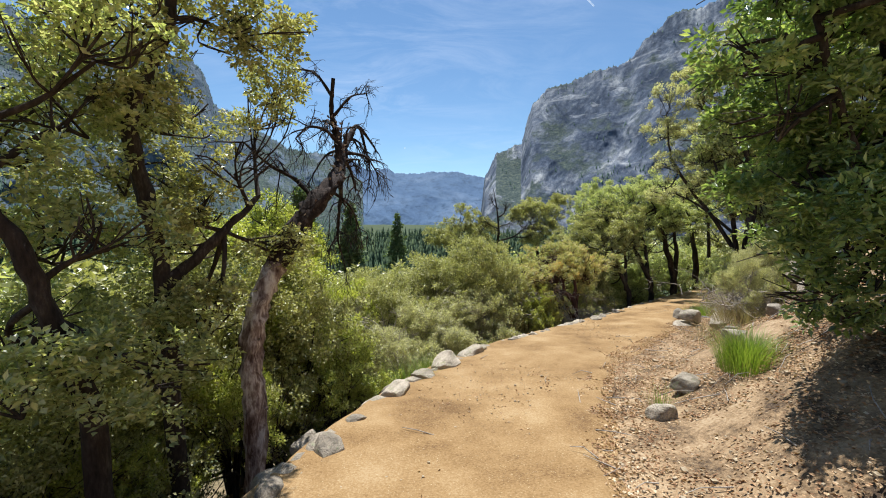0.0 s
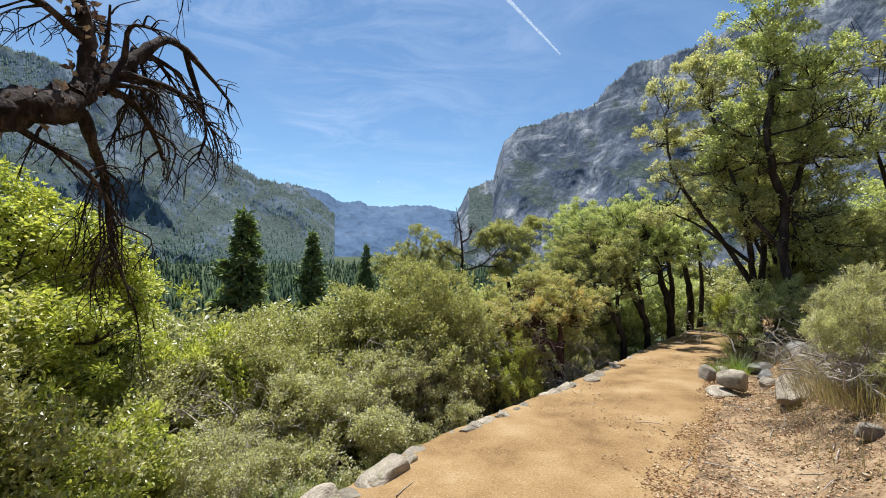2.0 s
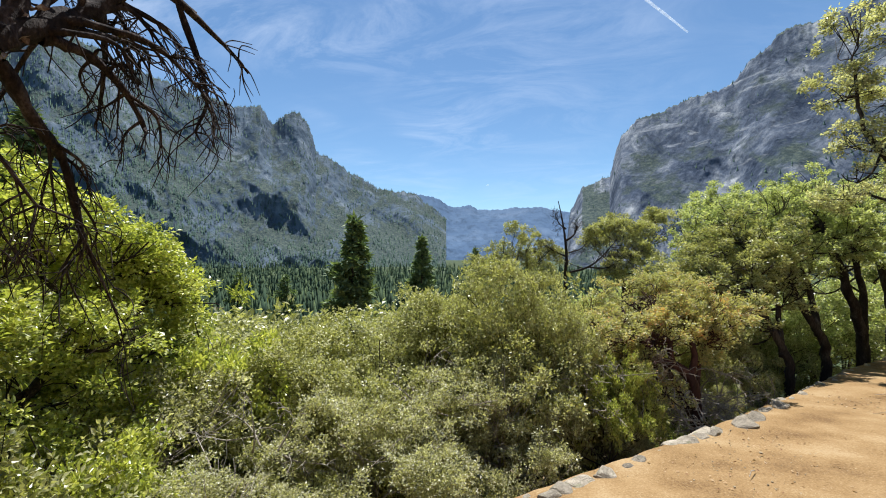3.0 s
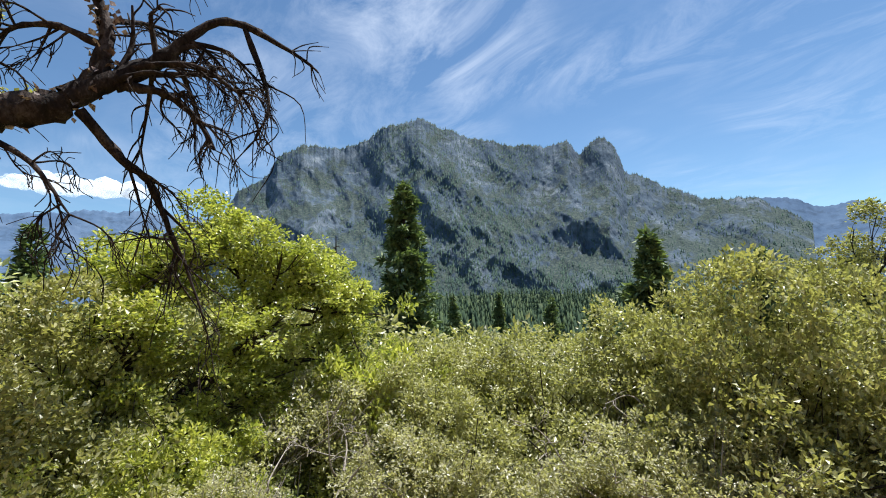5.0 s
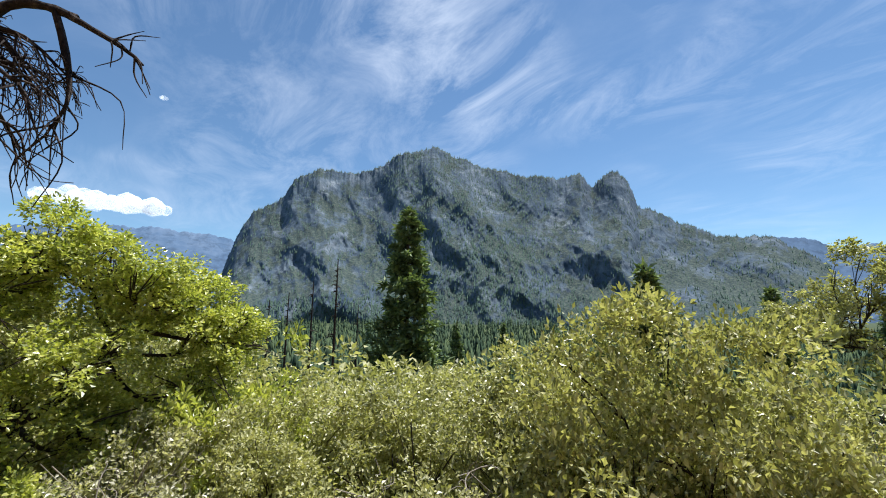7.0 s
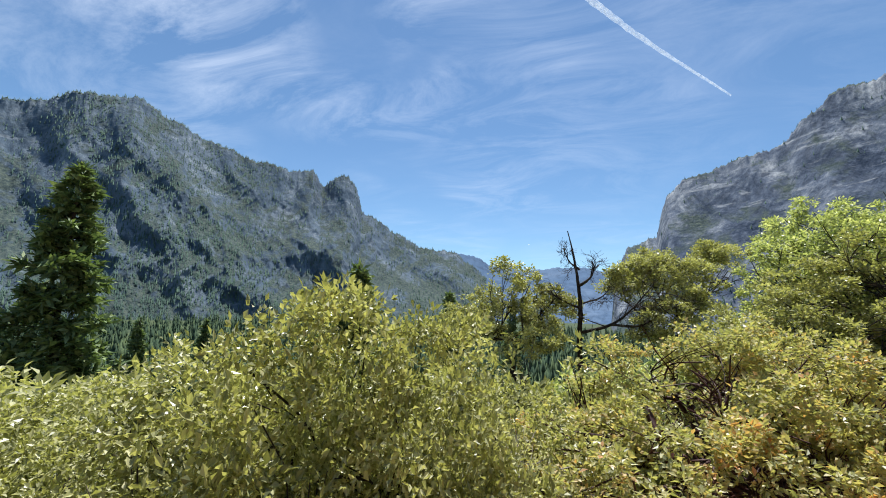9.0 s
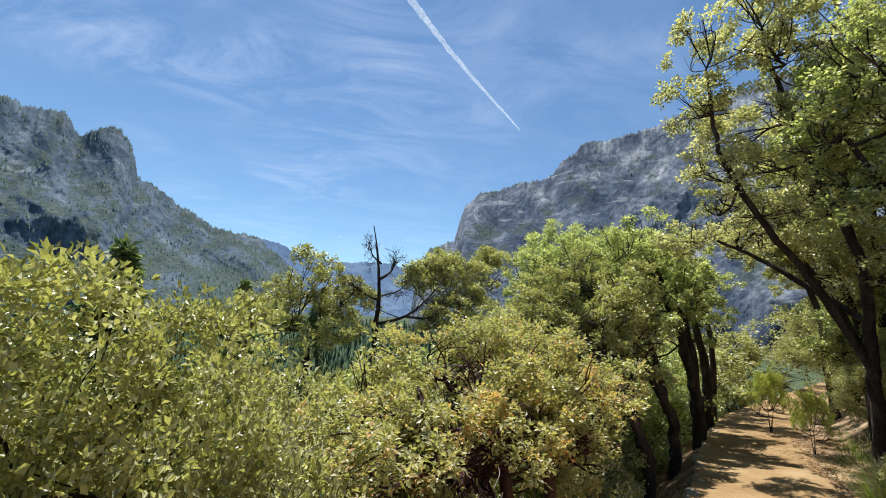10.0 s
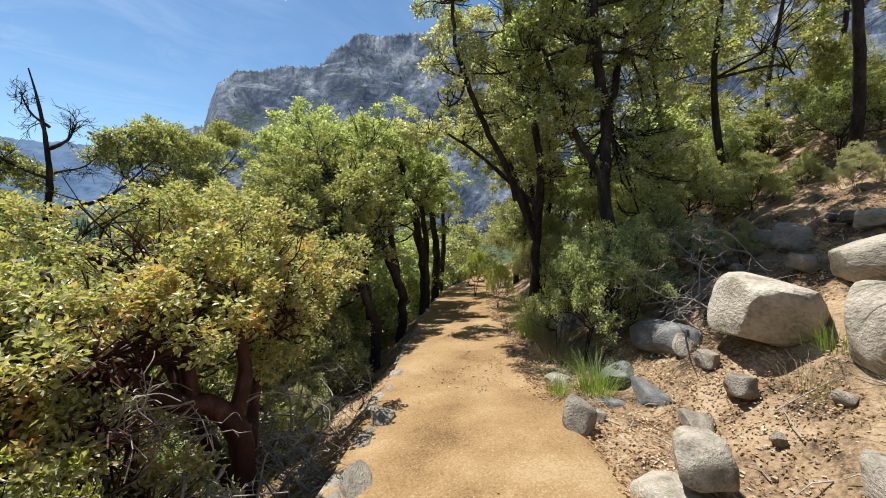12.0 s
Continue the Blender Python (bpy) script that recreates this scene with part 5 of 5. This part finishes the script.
rng = np.random.default_rng(402)
sb = np.array([1.85, 14.3, ground_at(1.85, 14.3) - 0.1])
snag = empty("dead_snag", sb, "small charred dead tree with crooked bare branches", "dead tree")
part("trunk", tube(spline(np.array([sb, (1.9, 14.3, 0.2), (1.93, 14.3, 0.9), (1.90, 14.35, 1.4), (1.85, 14.4, 1.8), (1.80, 14.42, 2.1), (1.73, 14.42, 2.42)]) - sb, 5), 0.05, 0.008, 9, rng, 0.14), M_BARK, snag)
for pts, r0 in (([(1.9, 14.35, 1.4), (2.1, 14.3, 1.55), (2.2, 14.3, 1.8)], 0.045), ([(1.93, 14.4, 1.7), (1.75, 14.4, 1.85), (1.65, 14.4, 2.1)], 0.035), ([(1.95, 14.3, 1.0), (1.6, 14.2, 1.15), (1.4, 14.1, 1.3)], 0.04),
                ([(1.95, 14.3, 0.6), (2.4, 14.1, 0.75), (2.7, 14.0, 1.0), (2.95, 14.0, 1.3)], 0.05), ([(2.4, 14.1, 0.75), (2.8, 13.9, 0.75), (3.15, 13.8, 1.0)], 0.04), ([(1.97, 14.3, 1.1), (2.25, 14.2, 1.2), (2.4, 14.2, 1.35)], 0.03)):
    part("branch", join(twiggy(rng, spline(np.array(pts) - sb, 5), r0 * 0.6, 2, 0.5, 11, 0.0, 0.6)), M_BARK, snag)


def brush(at, spread, seed, label, mat=None, n=14, length=0.6, flat=0.5):
    """A tangle of bleached dead twigs."""
    rng = np.random.default_rng(seed)
    ob = empty("dead_brush", at, label, "dead branches", "dead brush")
    tw = []
    for _ in range(n):
        s = rng.standard_normal(3) * np.array([spread, spread, 0.05]) * 0.5
        d = unit(rng.standard_normal(3) * [1, 1, flat] + [0, 0, 0.3])
        e = s + d * length * rng.uniform(0.5, 1.1)
        tw += twiggy(rng, spline([s, (s + e) / 2 + rng.standard_normal(3) * 0.08, e], 4), 0.009, 2, 0.5, 3, 0.1, 0.6)
    tagged(part("twig_tangle", join(tw), mat or M_TWIG, ob), kind="stuff")


brush((3.45, 9.6, ground_at(3.45, 9.6) + 0.35), 0.6, 501, "bleached dead branches piled beside the manzanita", n=22)
brush((0.05, 7.5, -0.45), 0.4, 502, "bare white twigs poking out of the shrubs", n=12, length=0.45)
brush((0.3, 8.3, -0.3), 0.4, 503, "bare white twigs poking out of the shrubs", n=10, length=0.5)
brush((-0.9, 6.3, -0.4), 0.4, 504, "bare white twigs poking out of the shrubs", n=10, length=0.5)
brush((7.1, 8.0, ground_at(7.1, 8.0) + 0.1), 0.5, 505, "grey dead branches under the shrubs on the bank", n=16)
brush((6.35, 8.05, ground_at(6.35, 8.05) + 0.1), 0.4, 506, "grey dead branches under the shrubs on the bank", n=14)
brush((4.4, 5.9, ground_at(4.4, 5.9) + 0.25), 0.7, 508, "grey twiggy dry shrub drooping over the bank", n=26, length=0.42)
brush((4.2, 5.55, ground_at(4.2, 5.55) + 0.2), 0.5, 509, "grey twiggy dry shrub drooping over the bank", n=20, length=0.38)
brush((2.25, 9.05, -0.5), 0.5, 507, "tangled dead twigs under the manzanita", n=34, length=0.55)
brush((1.75, 8.75, -0.25), 0.6, 512, "grey tangle of dead twigs in the manzanita", n=30, length=0.5)
brush((2.9, 8.75, ground_at(2.9, 8.75) + 0.2), 0.4, 513, "bleached dead twigs below the manzanita trunk", n=18, length=0.4)
brush((3.2, 9.3, ground_at(3.2, 9.3) + 0.3), 0.5, 510, "bleached dead branches piled beside the manzanita", n=22, length=0.5)
brush((1.4, 8.3, -0.55), 0.5, 511, "bare white twigs poking out of the shrubs", n=14, length=0.4)


# ---- rocks ----
def rock_mesh(name, seed, mat, cut=12, rough=0.026):
    """An angular boulder about 1 m across: a ball cut by flat faces, edges worn, with fine relief."""
    rng = np.random.default_rng(seed)
    bm = bmesh.new()
    bmesh.ops.create_icosphere(bm, subdivisions=4, radius=0.62)
    planes = [(unit(rng.standard_normal(3)), rng.uniform(0.40, 0.50)) for _ in range(cut)]
    for k in range(6):                # blocky faces, each a little askew
        n = 0.22 * rng.standard_normal(3)
        n[k % 3] += 1 if k < 3 else -1
        planes.append((unit(n), rng.uniform(0.33, 0.43)))
    ph = rng.uniform(0, 6, 6)
    for v in bm.verts:
        c = np.array(v.co)
        for n, d in planes:
            over = c @ n - d
            if over > 0:
                c = c - n * over * 0.96
        q = c * 5
        c = c * (1 + rough * (np.sin(q[0] + ph[0] + np.sin(q[1] * 1.3 + ph[1])) + 0.5 * np.sin(q[2] * 2.3 + ph[2] + q[0]) + 0.3 * np.sin(q[1] * 5 + q[2] * 4 + ph[3]) + 0.22 * np.sin(q[0] * 11 + q[2] * 9 + ph[4]) * np.sin(q[1] * 13 + ph[5])))
        v.co = c
    bmesh.ops.smooth_vert(bm, verts=bm.verts, factor=0.5, use_axis_x=True, use_axis_y=True, use_axis_z=True)
    me = bpy.data.meshes.new(name)
    bm.to_mesh(me)
    bm.free()
    me.materials.append(mat)
    me.polygons.foreach_set("use_smooth", [True] * len(me.polygons))
    me.set_sharp_from_angle(angle=radians(28))
    return me


ROCKS = {m: [rock_mesh("rock", s + 10 * k, mat, 12 + s % 5) for s in range(5)] for k, (m, mat) in enumerate((("granite", M_GRANITE), ("pale", M_PALE), ("dark", M_DARKROCK)))}


def rock(name, label, kind, variant, x, y, size, turn=(0, 0, 0), up=0.0, group=""):
    ob = new(name, ROCKS[kind][variant % 5])
    ob.location = (x, y, ground_at(x, y) + up)
    ob.scale = size
    ob.rotation_euler = [radians(a) for a in turn]
    return tagged(ob, label, "rock", group)


# low border of stones along the downhill edge
rng = np.random.default_rng(601)
s = 9.2
while s < 26.5:
    x, y = np.interp(s, ES, [p[0] for p in EDGE]), np.interp(s, ES, [p[1] for p in EDGE])
    l = rng.uniform(0.10, 0.26) * (1.2 if s < 15 else 0.9)
    heading = math.degrees(math.atan2(np.interp(s + .2, ES, [p[1] for p in EDGE]) - y, np.interp(s + .2, ES, [p[0] for p in EDGE]) - x))
    if rng.uniform() > 0.12:
        rock("edging_stone", "pale angular granite stone bordering the trail", "pale" if rng.uniform() < .7 else "granite", int(rng.integers(5)), x - 0.04 + rng.uniform(-.05, .05), y + rng.uniform(-.04, .04),
             (l * 1.25, l * rng.uniform(.6, .9), l * rng.uniform(.45, .7)), (rng.uniform(-12, 12), rng.uniform(-12, 12), heading + rng.uniform(-25, 25)), 0.0, "edging stones")
    s += l * rng.uniform(0.85, 1.15)
# larger border stones near the dead tree
for v, (x, y, sx, sy, sz, tn, k) in enumerate([(-1.18, 2.75, .30, .26, .30, 20, "granite"), (-1.0, 2.45, .26, .24, .2, 70, "pale"), (-1.05, 3.15, .26, .2, .36, 40, "pale"), (-0.78, 2.75, .30, .24, .2, 110, "granite"),
                                                (-0.45, 3.95, .42, .22, .2, 65, "pale"), (0.05, 4.95, .48, .30, .26, 60, "pale"), (0.4, 5.5, .45, .28, .26, 50, "pale"), (2.62, 7.95, .42, .24, .16, 40, "pale"),
                                                (3.35, 8.55, .34, .2, .13, 60, "granite"), (3.12, 8.3, .3, .2, .12, 30, "granite")]):
    rock("edging_stone", "large pale granite block bordering the trail", k, v, x, y, (sx, sy, sz), (8, -6, tn), 0.0, "edging stones")
for name, label, kind, v, x, y, size, turn, up in [
    ("boulder", "angular pale boulder resting on a slab at the trail's side", "pale", 1, 4.48, 7.34, (.36, .33, .30), (10, 8, 30), 0.17),
    ("stone_slab", "flat pale slab lying under a smaller boulder", "pale", 3, 4.35, 7.40, (.46, .40, .26), (0, 4, 70), -0.03),
    ("boulder", "dark squared stone block at the trail's side", "granite", 2, 4.72, 8.12, (.26, .24, .27), (4, 0, 20), 0.07),
    ("boulder", "small pale stone beside a dark block", "pale", 4, 4.93, 8.08, (.10, .09, .10), (0, 0, 0), 0.02),
    ("boulder", "large rounded pale boulder set in the bank", "pale", 0, 5.95, 7.42, (.86, .72, .52), (10, 6, 25), 0.13),
    ("boulder", "large grey boulder leaning in the bank", "pale", 2, 5.55, 6.75, (.62, .55, .55), (0, 20, 60), 0.12),
    ("boulder", "pale boulder above its neighbours on the bank", "pale", 3, 6.35, 6.85, (.75, .6, .4), (5, 8, 100), 0.08),
    ("boulder", "grey stone half buried in litter", "granite", 1, 5.4, 7.42, (.26, .2, .17), (0, 10, 40), 0.03),
    ("stone_slab", "flat grey stone half buried in litter", "granite", 4, 5.12, 7.55, (.42, .18, .16), (0, 0, 30), 0.01),
    ("boulder", "dark fractured outcrop under the shrubs", "dark", 0, 6.15, 8.15, (.75, .5, .34), (12, 0, 50), 0.0),
    ("boulder", "dark fractured outcrop under the shrubs", "dark", 3, 5.75, 8.35, (.5, .36, .24), (0, 14, 20), -0.02),
    ("boulder", "dark rounded boulder at the trail's uphill edge", "dark", 2, 7.0, 9.65, (.6, .5, .5), (0, 0, 20), 0.12),
    ("stone_slab", "dark flat slab bedded in the bank", "dark", 1, 5.55, 8.0, (.62, .34, .2), (14, 10, 35), -0.07),
    ("stone_slab", "dark flat slab bedded in the bank", "dark", 4, 5.3, 8.2, (.4, .26, .16), (8, 16, 75), -0.05),
    ("stone_slab", "grey split slab bedded in the bank", "granite", 2, 6.0, 7.95, (.36, .22, .2), (20, 0, 10), 0.0),
    ("boulder", "small grey stone on the bank", "granite", 1, 5.7, 7.7, (.2, .17, .15), (0, 0, 60), 0.04),
    ("boulder", "small pale stone on the bank", "pale", 2, 5.0, 7.15, (.1, .08, .07), (0, 0, 15), 0.02),
    ("boulder", "small pale stone on the bank", "pale", 3, 5.25, 6.95, (.12, .1, .08), (0, 0, 85), 0.02),
    ("boulder", "small tan stone on the bank", "granite", 4, 6.7, 7.35, (.24, .2, .18), (0, 0, 40), 0.05),
    ("boulder", "pale stone high on the bank", "pale", 1, 7.1, 7.0, (.3, .24, .2), (0, 10, 70), 0.06),
    ("boulder", "pale stone high on the bank", "pale", 4, 7.6, 7.9, (.34, .26, .22), (0, 0, 130), 0.06),
    ("boulder", "grey stone in the bank", "granite", 0, 5.45, 8.75, (.34, .24, .18), (0, 0, 70), -0.03),
    ("boulder", "grey stone in the bank", "granite", 3, 7.3, 7.55, (.5, .36, .32), (0, 0, 10), 0.06),
    ("boulder", "reddish stone in the bank", "granite", 2, 6.55, 7.75, (.26, .2, .18), (0, 0, 120), 0.05),
    ("boulder", "pale stone half buried beside the trail", "pale", 4, 2.2, 3.62, (.34, .22, .18), (8, 0, 35), 0.04),
    ("boulder", "pale stone half buried beside the trail", "pale", 1, 1.72, 3.12, (.22, .18, .2), (0, 10, 10), 0.04),
    ("stone_slab", "long flat pale slab lying in the bank", "pale", 0, 4.55, 6.62, (.62, .34, .18), (6, -12, 40), 0.08),
    ("boulder", "pale boulder at the foot of a dry shrub", "pale", 2, 4.75, 6.05, (.42, .36, .4), (0, 0, 15), 0.12),
    ("boulder", "grey boulder under the dry shrub", "granite", 3, 4.95, 5.55, (.6, .5, .5), (0, 0, 75), 0.22),
    ("boulder", "tan boulder beside the trail", "granite", 4, 3.0, 4.15, (.26, .22, .2), (0, 0, 75), 0.06),
    ("boulder", "tan stone beside the trail", "granite", 1, 3.6, 5.1, (.17, .14, .12), (0, 0, 15), 0.05),
    ("boulder", "tan stone beside the trail", "granite", 0, 3.9, 4.8, (.2, .18, .16), (0, 0, 125), 0.08),
    ("boulder", "tan stone below a dry shrub", "granite", 2, 4.45, 5.0, (.3, .24, .24), (0, 0, 45), 0.1)]:
    rock(name, label, kind, v, x, y, size, turn, up)

rng = np.random.default_rng(603)
for k in range(46):
    x, y = rng.uniform(6.3, 9.2), rng.uniform(6.2, 8.6)
    l = rng.uniform(0.07, 0.2)
    rock("stone", "loose grey stone among the litter on the bank", ("granite", "dark", "pale")[k % 3], k, x, y, (l * 1.2, l, l * 0.7), (rng.uniform(-20, 20), rng.uniform(-20, 20), rng.uniform(0, 360)), 0.02, "loose stones on the bank")

# small stones over the trail and the bank
rng = np.random.default_rng(602)
n = 9000
rs, rd = rng.uniform(8.5, 26, n), rng.uniform(0, 1, n) ** 0.8
px, py = np.interp(rs, ES, [p[0] for p in EDGE]), np.interp(rs, ES, [p[1] for p in EDGE])
ux, uy = np.interp(rs + .05, ES, [p[0] for p in EDGE]) - px, np.interp(rs + .05, ES, [p[1] for p in EDGE]) - py
ul = np.hypot(ux, uy)
across = rd * 3.6
px, py = px + uy / ul * across, py - ux / ul * across
pz = terrain(px, py)
cube = np.array([[sx, sy, sz] for sx in (-1, 1) for sy in (-1, 1) for sz in (-1, 1)], float)
cf = np.array([[0, 1, 3, 2], [4, 6, 7, 5], [0, 4, 5, 1], [2, 3, 7, 6], [0, 2, 6, 4], [1, 5, 7, 3]])
sz = np.exp(rng.normal(-5.6, 0.5, n)) * np.where(across > 1.9, 1.3, 0.75)
pv = (cube[None] * rng.uniform(0.55, 1.2, (n, 8, 3)) * np.array([1, 1, 0.65])) * sz[:, None, None] + np.stack([px, py, pz + 0.008], 1)[:, None]
tagged(part("pebbles", (pv.reshape(-1, 3), (cf[None] + 8 * np.arange(n)[:, None, None]).reshape(-1, 4)), M_PEBBLE, smooth=False), "small pale stones scattered over dirt", "pebbles", kind="stuff")

n = 120000
rs, ac = rng.uniform(8.0, 27, n), rng.uniform(0, 1, n)
w = trail_width(rs)
ac = np.where(ac < 0.03, rng.uniform(0, 1, n) ** 0.6 * w, np.where(ac < 0.14, -rng.uniform(0.1, 1.2, n), w * 0.86 + rng.uniform(0, 1, n) ** 1.2 * 4.6))
px, py = np.interp(rs, ES, [p[0] for p in EDGE]), np.interp(rs, ES, [p[1] for p in EDGE])
ux, uy = np.interp(rs + .05, ES, [p[0] for p in EDGE]) - px, np.interp(rs + .05, ES, [p[1] for p in EDGE]) - py
ul = np.hypot(ux, uy)
px, py = px + uy / ul * ac, py - ux / ul * ac
pos = np.stack([px, py, terrain(px, py) + 0.008], 1)
d = rng.standard_normal((n, 3)) * [1, 1, 0.12]
tagged(part("leaf_litter", leaf_set(rng, pos, d, 0.026, 0.015), M_LITTER, smooth=False), "dry brown oak leaves scattered over the bank", "leaf litter", kind="stuff")

tw = []
for k in range(520):
    q = pos[rng.integers(n)] + [0, 0, 0.008]
    a, l = rng.uniform(0, 6.3), rng.uniform(0.06, 0.34)
    e = q + [l * math.cos(a), l * math.sin(a), 0.0]
    e[2] = ground_at(e[0], e[1]) + rng.uniform(0.01, 0.05)
    tw.append(tube(np.array([q, (q + e) / 2 + rng.normal(0, 0.015, 3) + [0, 0, 0.012], e]), 0.0045, 0.002, 4))
tagged(part("fallen_twigs", join(tw), M_TWIG), "grey dry twigs fallen over the bank", "twigs", kind="stuff")


# ---- grasses ----
def blades(rng, n, h, spread, lean=0.45, width=0.006):
    a, r = rng.uniform(0, 6.3, n), spread * np.sqrt(rng.uniform(0, 1, n))
    p = np.stack([r * np.cos(a), r * np.sin(a), np.full(n, -0.02)], 1)
    out = np.stack([np.cos(a), np.sin(a), np.zeros(n)], 1) * (0.3 + r / spread)[:, None] + 0.35 * rng.standard_normal((n, 3)) * [1, 1, 0]
    l = h * rng.uniform(0.5, 1.15, (n, 1))
    m = p + np.array([0, 0, 1]) * l * 0.6 + out * lean * 0.3 * l
    e = p + np.array([0, 0, 1]) * l * 0.95 + out * lean * l
    sd = unit(np.cross(out + 1e-4, [0, 0, 1.0])) * width
    v = np.stack([p - sd, p + sd, m + sd * 0.8, m - sd * 0.8, e + sd * 0.15, e - sd * 0.15], 1).reshape(-1, 3)
    k = 6 * np.arange(n)[:, None]
    return v, np.concatenate([k + np.array([[0, 1, 2, 3]]), k + np.array([[3, 2, 4, 5]])])


def tuft(x, y, h, spread, n, mat, label, seed, lean=0.45):
    rng = np.random.default_rng(seed)
    ob = part("grass_tuft", blades(rng, n, h, spread, lean, 0.0012 + 0.0022 * h), mat)
    ob.location = (x, y, ground_at(x, y))
    return tagged(ob, label, "grass", "grass tufts")


tuft(2.5, 3.35, .28, .20, 800, M_GRASS, "fresh green grass tuft on the bank", 701)
tuft(2.65, 3.5, .26, .18, 650, M_GRASS, "fresh green grass tuft on the bank", 702)
tuft(1.78, 3.28, .24, .07, 60, M_GRASS, "thin green grass beside a stone", 703)
tuft(5.35, 8.35, .30, .14, 300, M_GRASS, "feathery green grass tuft beside rocks", 704, .6)
tuft(5.15, 8.55, .22, .10, 140, M_GRASS, "feathery green grass tuft beside rocks", 705, .6)
tuft(6.75, 9.95, .42, .28, 520, M_GRASS, "green grass hanging over the trail's edge", 706, .8)
tuft(6.45, 9.5, .34, .24, 380, M_STRAW, "dry yellow grass on the bank", 707, .7)
tuft(6.0, 9.15, .26, .2, 240, M_STRAW, "dry yellow grass on the bank", 708, .7)
tuft(5.35, 6.3, .5, .3, 420, M_STRAW, "straw-coloured grass arching from the bank", 709, .9)
tuft(5.0, 6.0, .5, .28, 360, M_GRASS, "yellow-green grass arching from the bank", 710, .9)
tuft(-0.35, 4.55, .26, .2, 320, M_GRASS, "fresh grass below the border stones", 711)
tuft(-0.05, 5.45, .24, .2, 320, M_GRASS, "fresh grass below the border stones", 712)
tuft(-0.15, 5.0, .26, .2, 320, M_GRASS, "fresh grass below the border stones", 713)
tuft(0.45, 6.2, .2, .2, 240, M_GRASS, "fresh grass below the border stones", 714)
tuft(5.7, 7.05, .22, .18, 110, M_GRASS, "sparse green sprouts in front of a boulder", 715, .9)
tuft(5.35, 7.1, .2, .12, 90, M_STRAW, "sparse dry sprouts in front of a boulder", 716, .9)
tuft(7.6, 10.6, .3, .25, 280, M_STRAW, "dry yellow grass on the bank", 717, .7)
tuft(8.6, 11.6, .35, .3, 300, M_GRASS, "green grass hanging over the trail's edge", 718, .7)
tuft(4.3, 6.2, .16, .5, 260, M_STRAW, "low dry grass stubble on the bank", 719, .6)
tuft(3.4, 4.9, .16, .5, 260, M_STRAW, "low dry grass stubble on the bank", 720, .6)
tuft(3.2, 10.15, .3, .3, 300, M_GRASS, "green weeds below the trail's edge", 721, .6)

tuft(4.45, 5.95, .36, .5, 900, M_STRAW, "large dry straw-grey shrub drooping over the bank", 722, .8)
tuft(4.15, 5.5, .30, .4, 600, M_STRAW, "dry straw-grey shrub drooping over the bank", 723, .9)
tuft(4.85, 6.35, .34, .4, 500, M_STRAW, "dry straw-grey shrub drooping over the bank", 724, .9)

# ---- contrail and small clouds ----
def vapour(name, density, scale, stretch):
    m = bpy.data.materials.new(name)
    m.use_nodes = True
    t = m.node_tree
    p = t.nodes["Principled BSDF"]
    p.inputs["Base Color"].default_value = (0.95, 0.95, 0.95, 1)
    p.inputs["Roughness"].default_value = 1.0
    # faint emission added to whiten the vapour, in place of sunlight scattered in it
    p.inputs["Emission Color"].default_value = (0.9, 0.95, 1.0, 1)
    p.inputs["Emission Strength"].default_value = 0.3
    vec = scaled(t, t.nodes.new("ShaderNodeTexCoord").outputs["Object"], stretch)
    t.links.new(ramp(t, noise_tex(t, vec, scale, 6.0, 0.65), [(0.28, (0, 0, 0)), (0.72, (density,) * 3)]), p.inputs["Alpha"])
    return m


def aloft(bearing, el, dist=2900.0):
    return np.array([1.0 - dist * math.cos(radians(el)) * math.sin(radians(bearing)), 4.0 + dist * math.cos(radians(el)) * math.cos(radians(bearing)), dist * math.sin(radians(el))])


trail_line = spline([aloft(9, 47), aloft(-1, 40.6), aloft(-9.5, 33.9), aloft(-19.3, 25.3)], 24)
tagged(part("contrail", tube(trail_line, 30, 4, 10, np.random.default_rng(9), 0.12), vapour("contrail_vapour", 0.5, 0.045, (1, 1, 1))), "straight white contrail fading across the sky", "contrail", kind="structure")
rng = np.random.default_rng(811)
M_CLOUD = vapour("cloud_vapour", 0.5, 0.016, (1, 1, 1))
for label, b, el, wdt, hgt, cnt in [("low white cumulus cloud over the ridge", 96.5, 10.9, 200, 75, 22), ("low white cumulus cloud over the ridge", 91.5, 11.0, 150, 85, 18), ("tiny white cloud scrap", 90.2, 23.5, 26, 22, 5), ("tiny white cloud scrap", 5.2, 9.7, 18, 6, 3)]:
    c = aloft(b, el)
    acr = np.array([math.cos(radians(b)), math.sin(radians(b)), 0])
    bm = bmesh.new()
    for _ in range(cnt):
        q = rng.uniform(-1, 1)
        r = hgt * rng.uniform(0.35, 0.8) * (1.1 - abs(q) * 0.6)
        res = bmesh.ops.create_icosphere(bm, subdivisions=3, radius=r)
        for v in res["verts"]:
            v.co = Vector(c + acr * q * wdt + np.array([0, 0, hgt * 0.35 * rng.uniform(0, 1) * 0])) + v.co * (1 + 0.16 * math.sin(v.co.x * 7 / r + q * 9) * math.sin(v.co.z * 6 / r + q * 5)) + Vector((0, 0, r * 0.4))
    me = bpy.data.meshes.new("cloud")
    bm.to_mesh(me)
    bm.free()
    me.materials.append(M_CLOUD)
    me.polygons.foreach_set("use_smooth", [True] * len(me.polygons))
    tagged(new("cloud", me), label, "cloud", kind="structure")
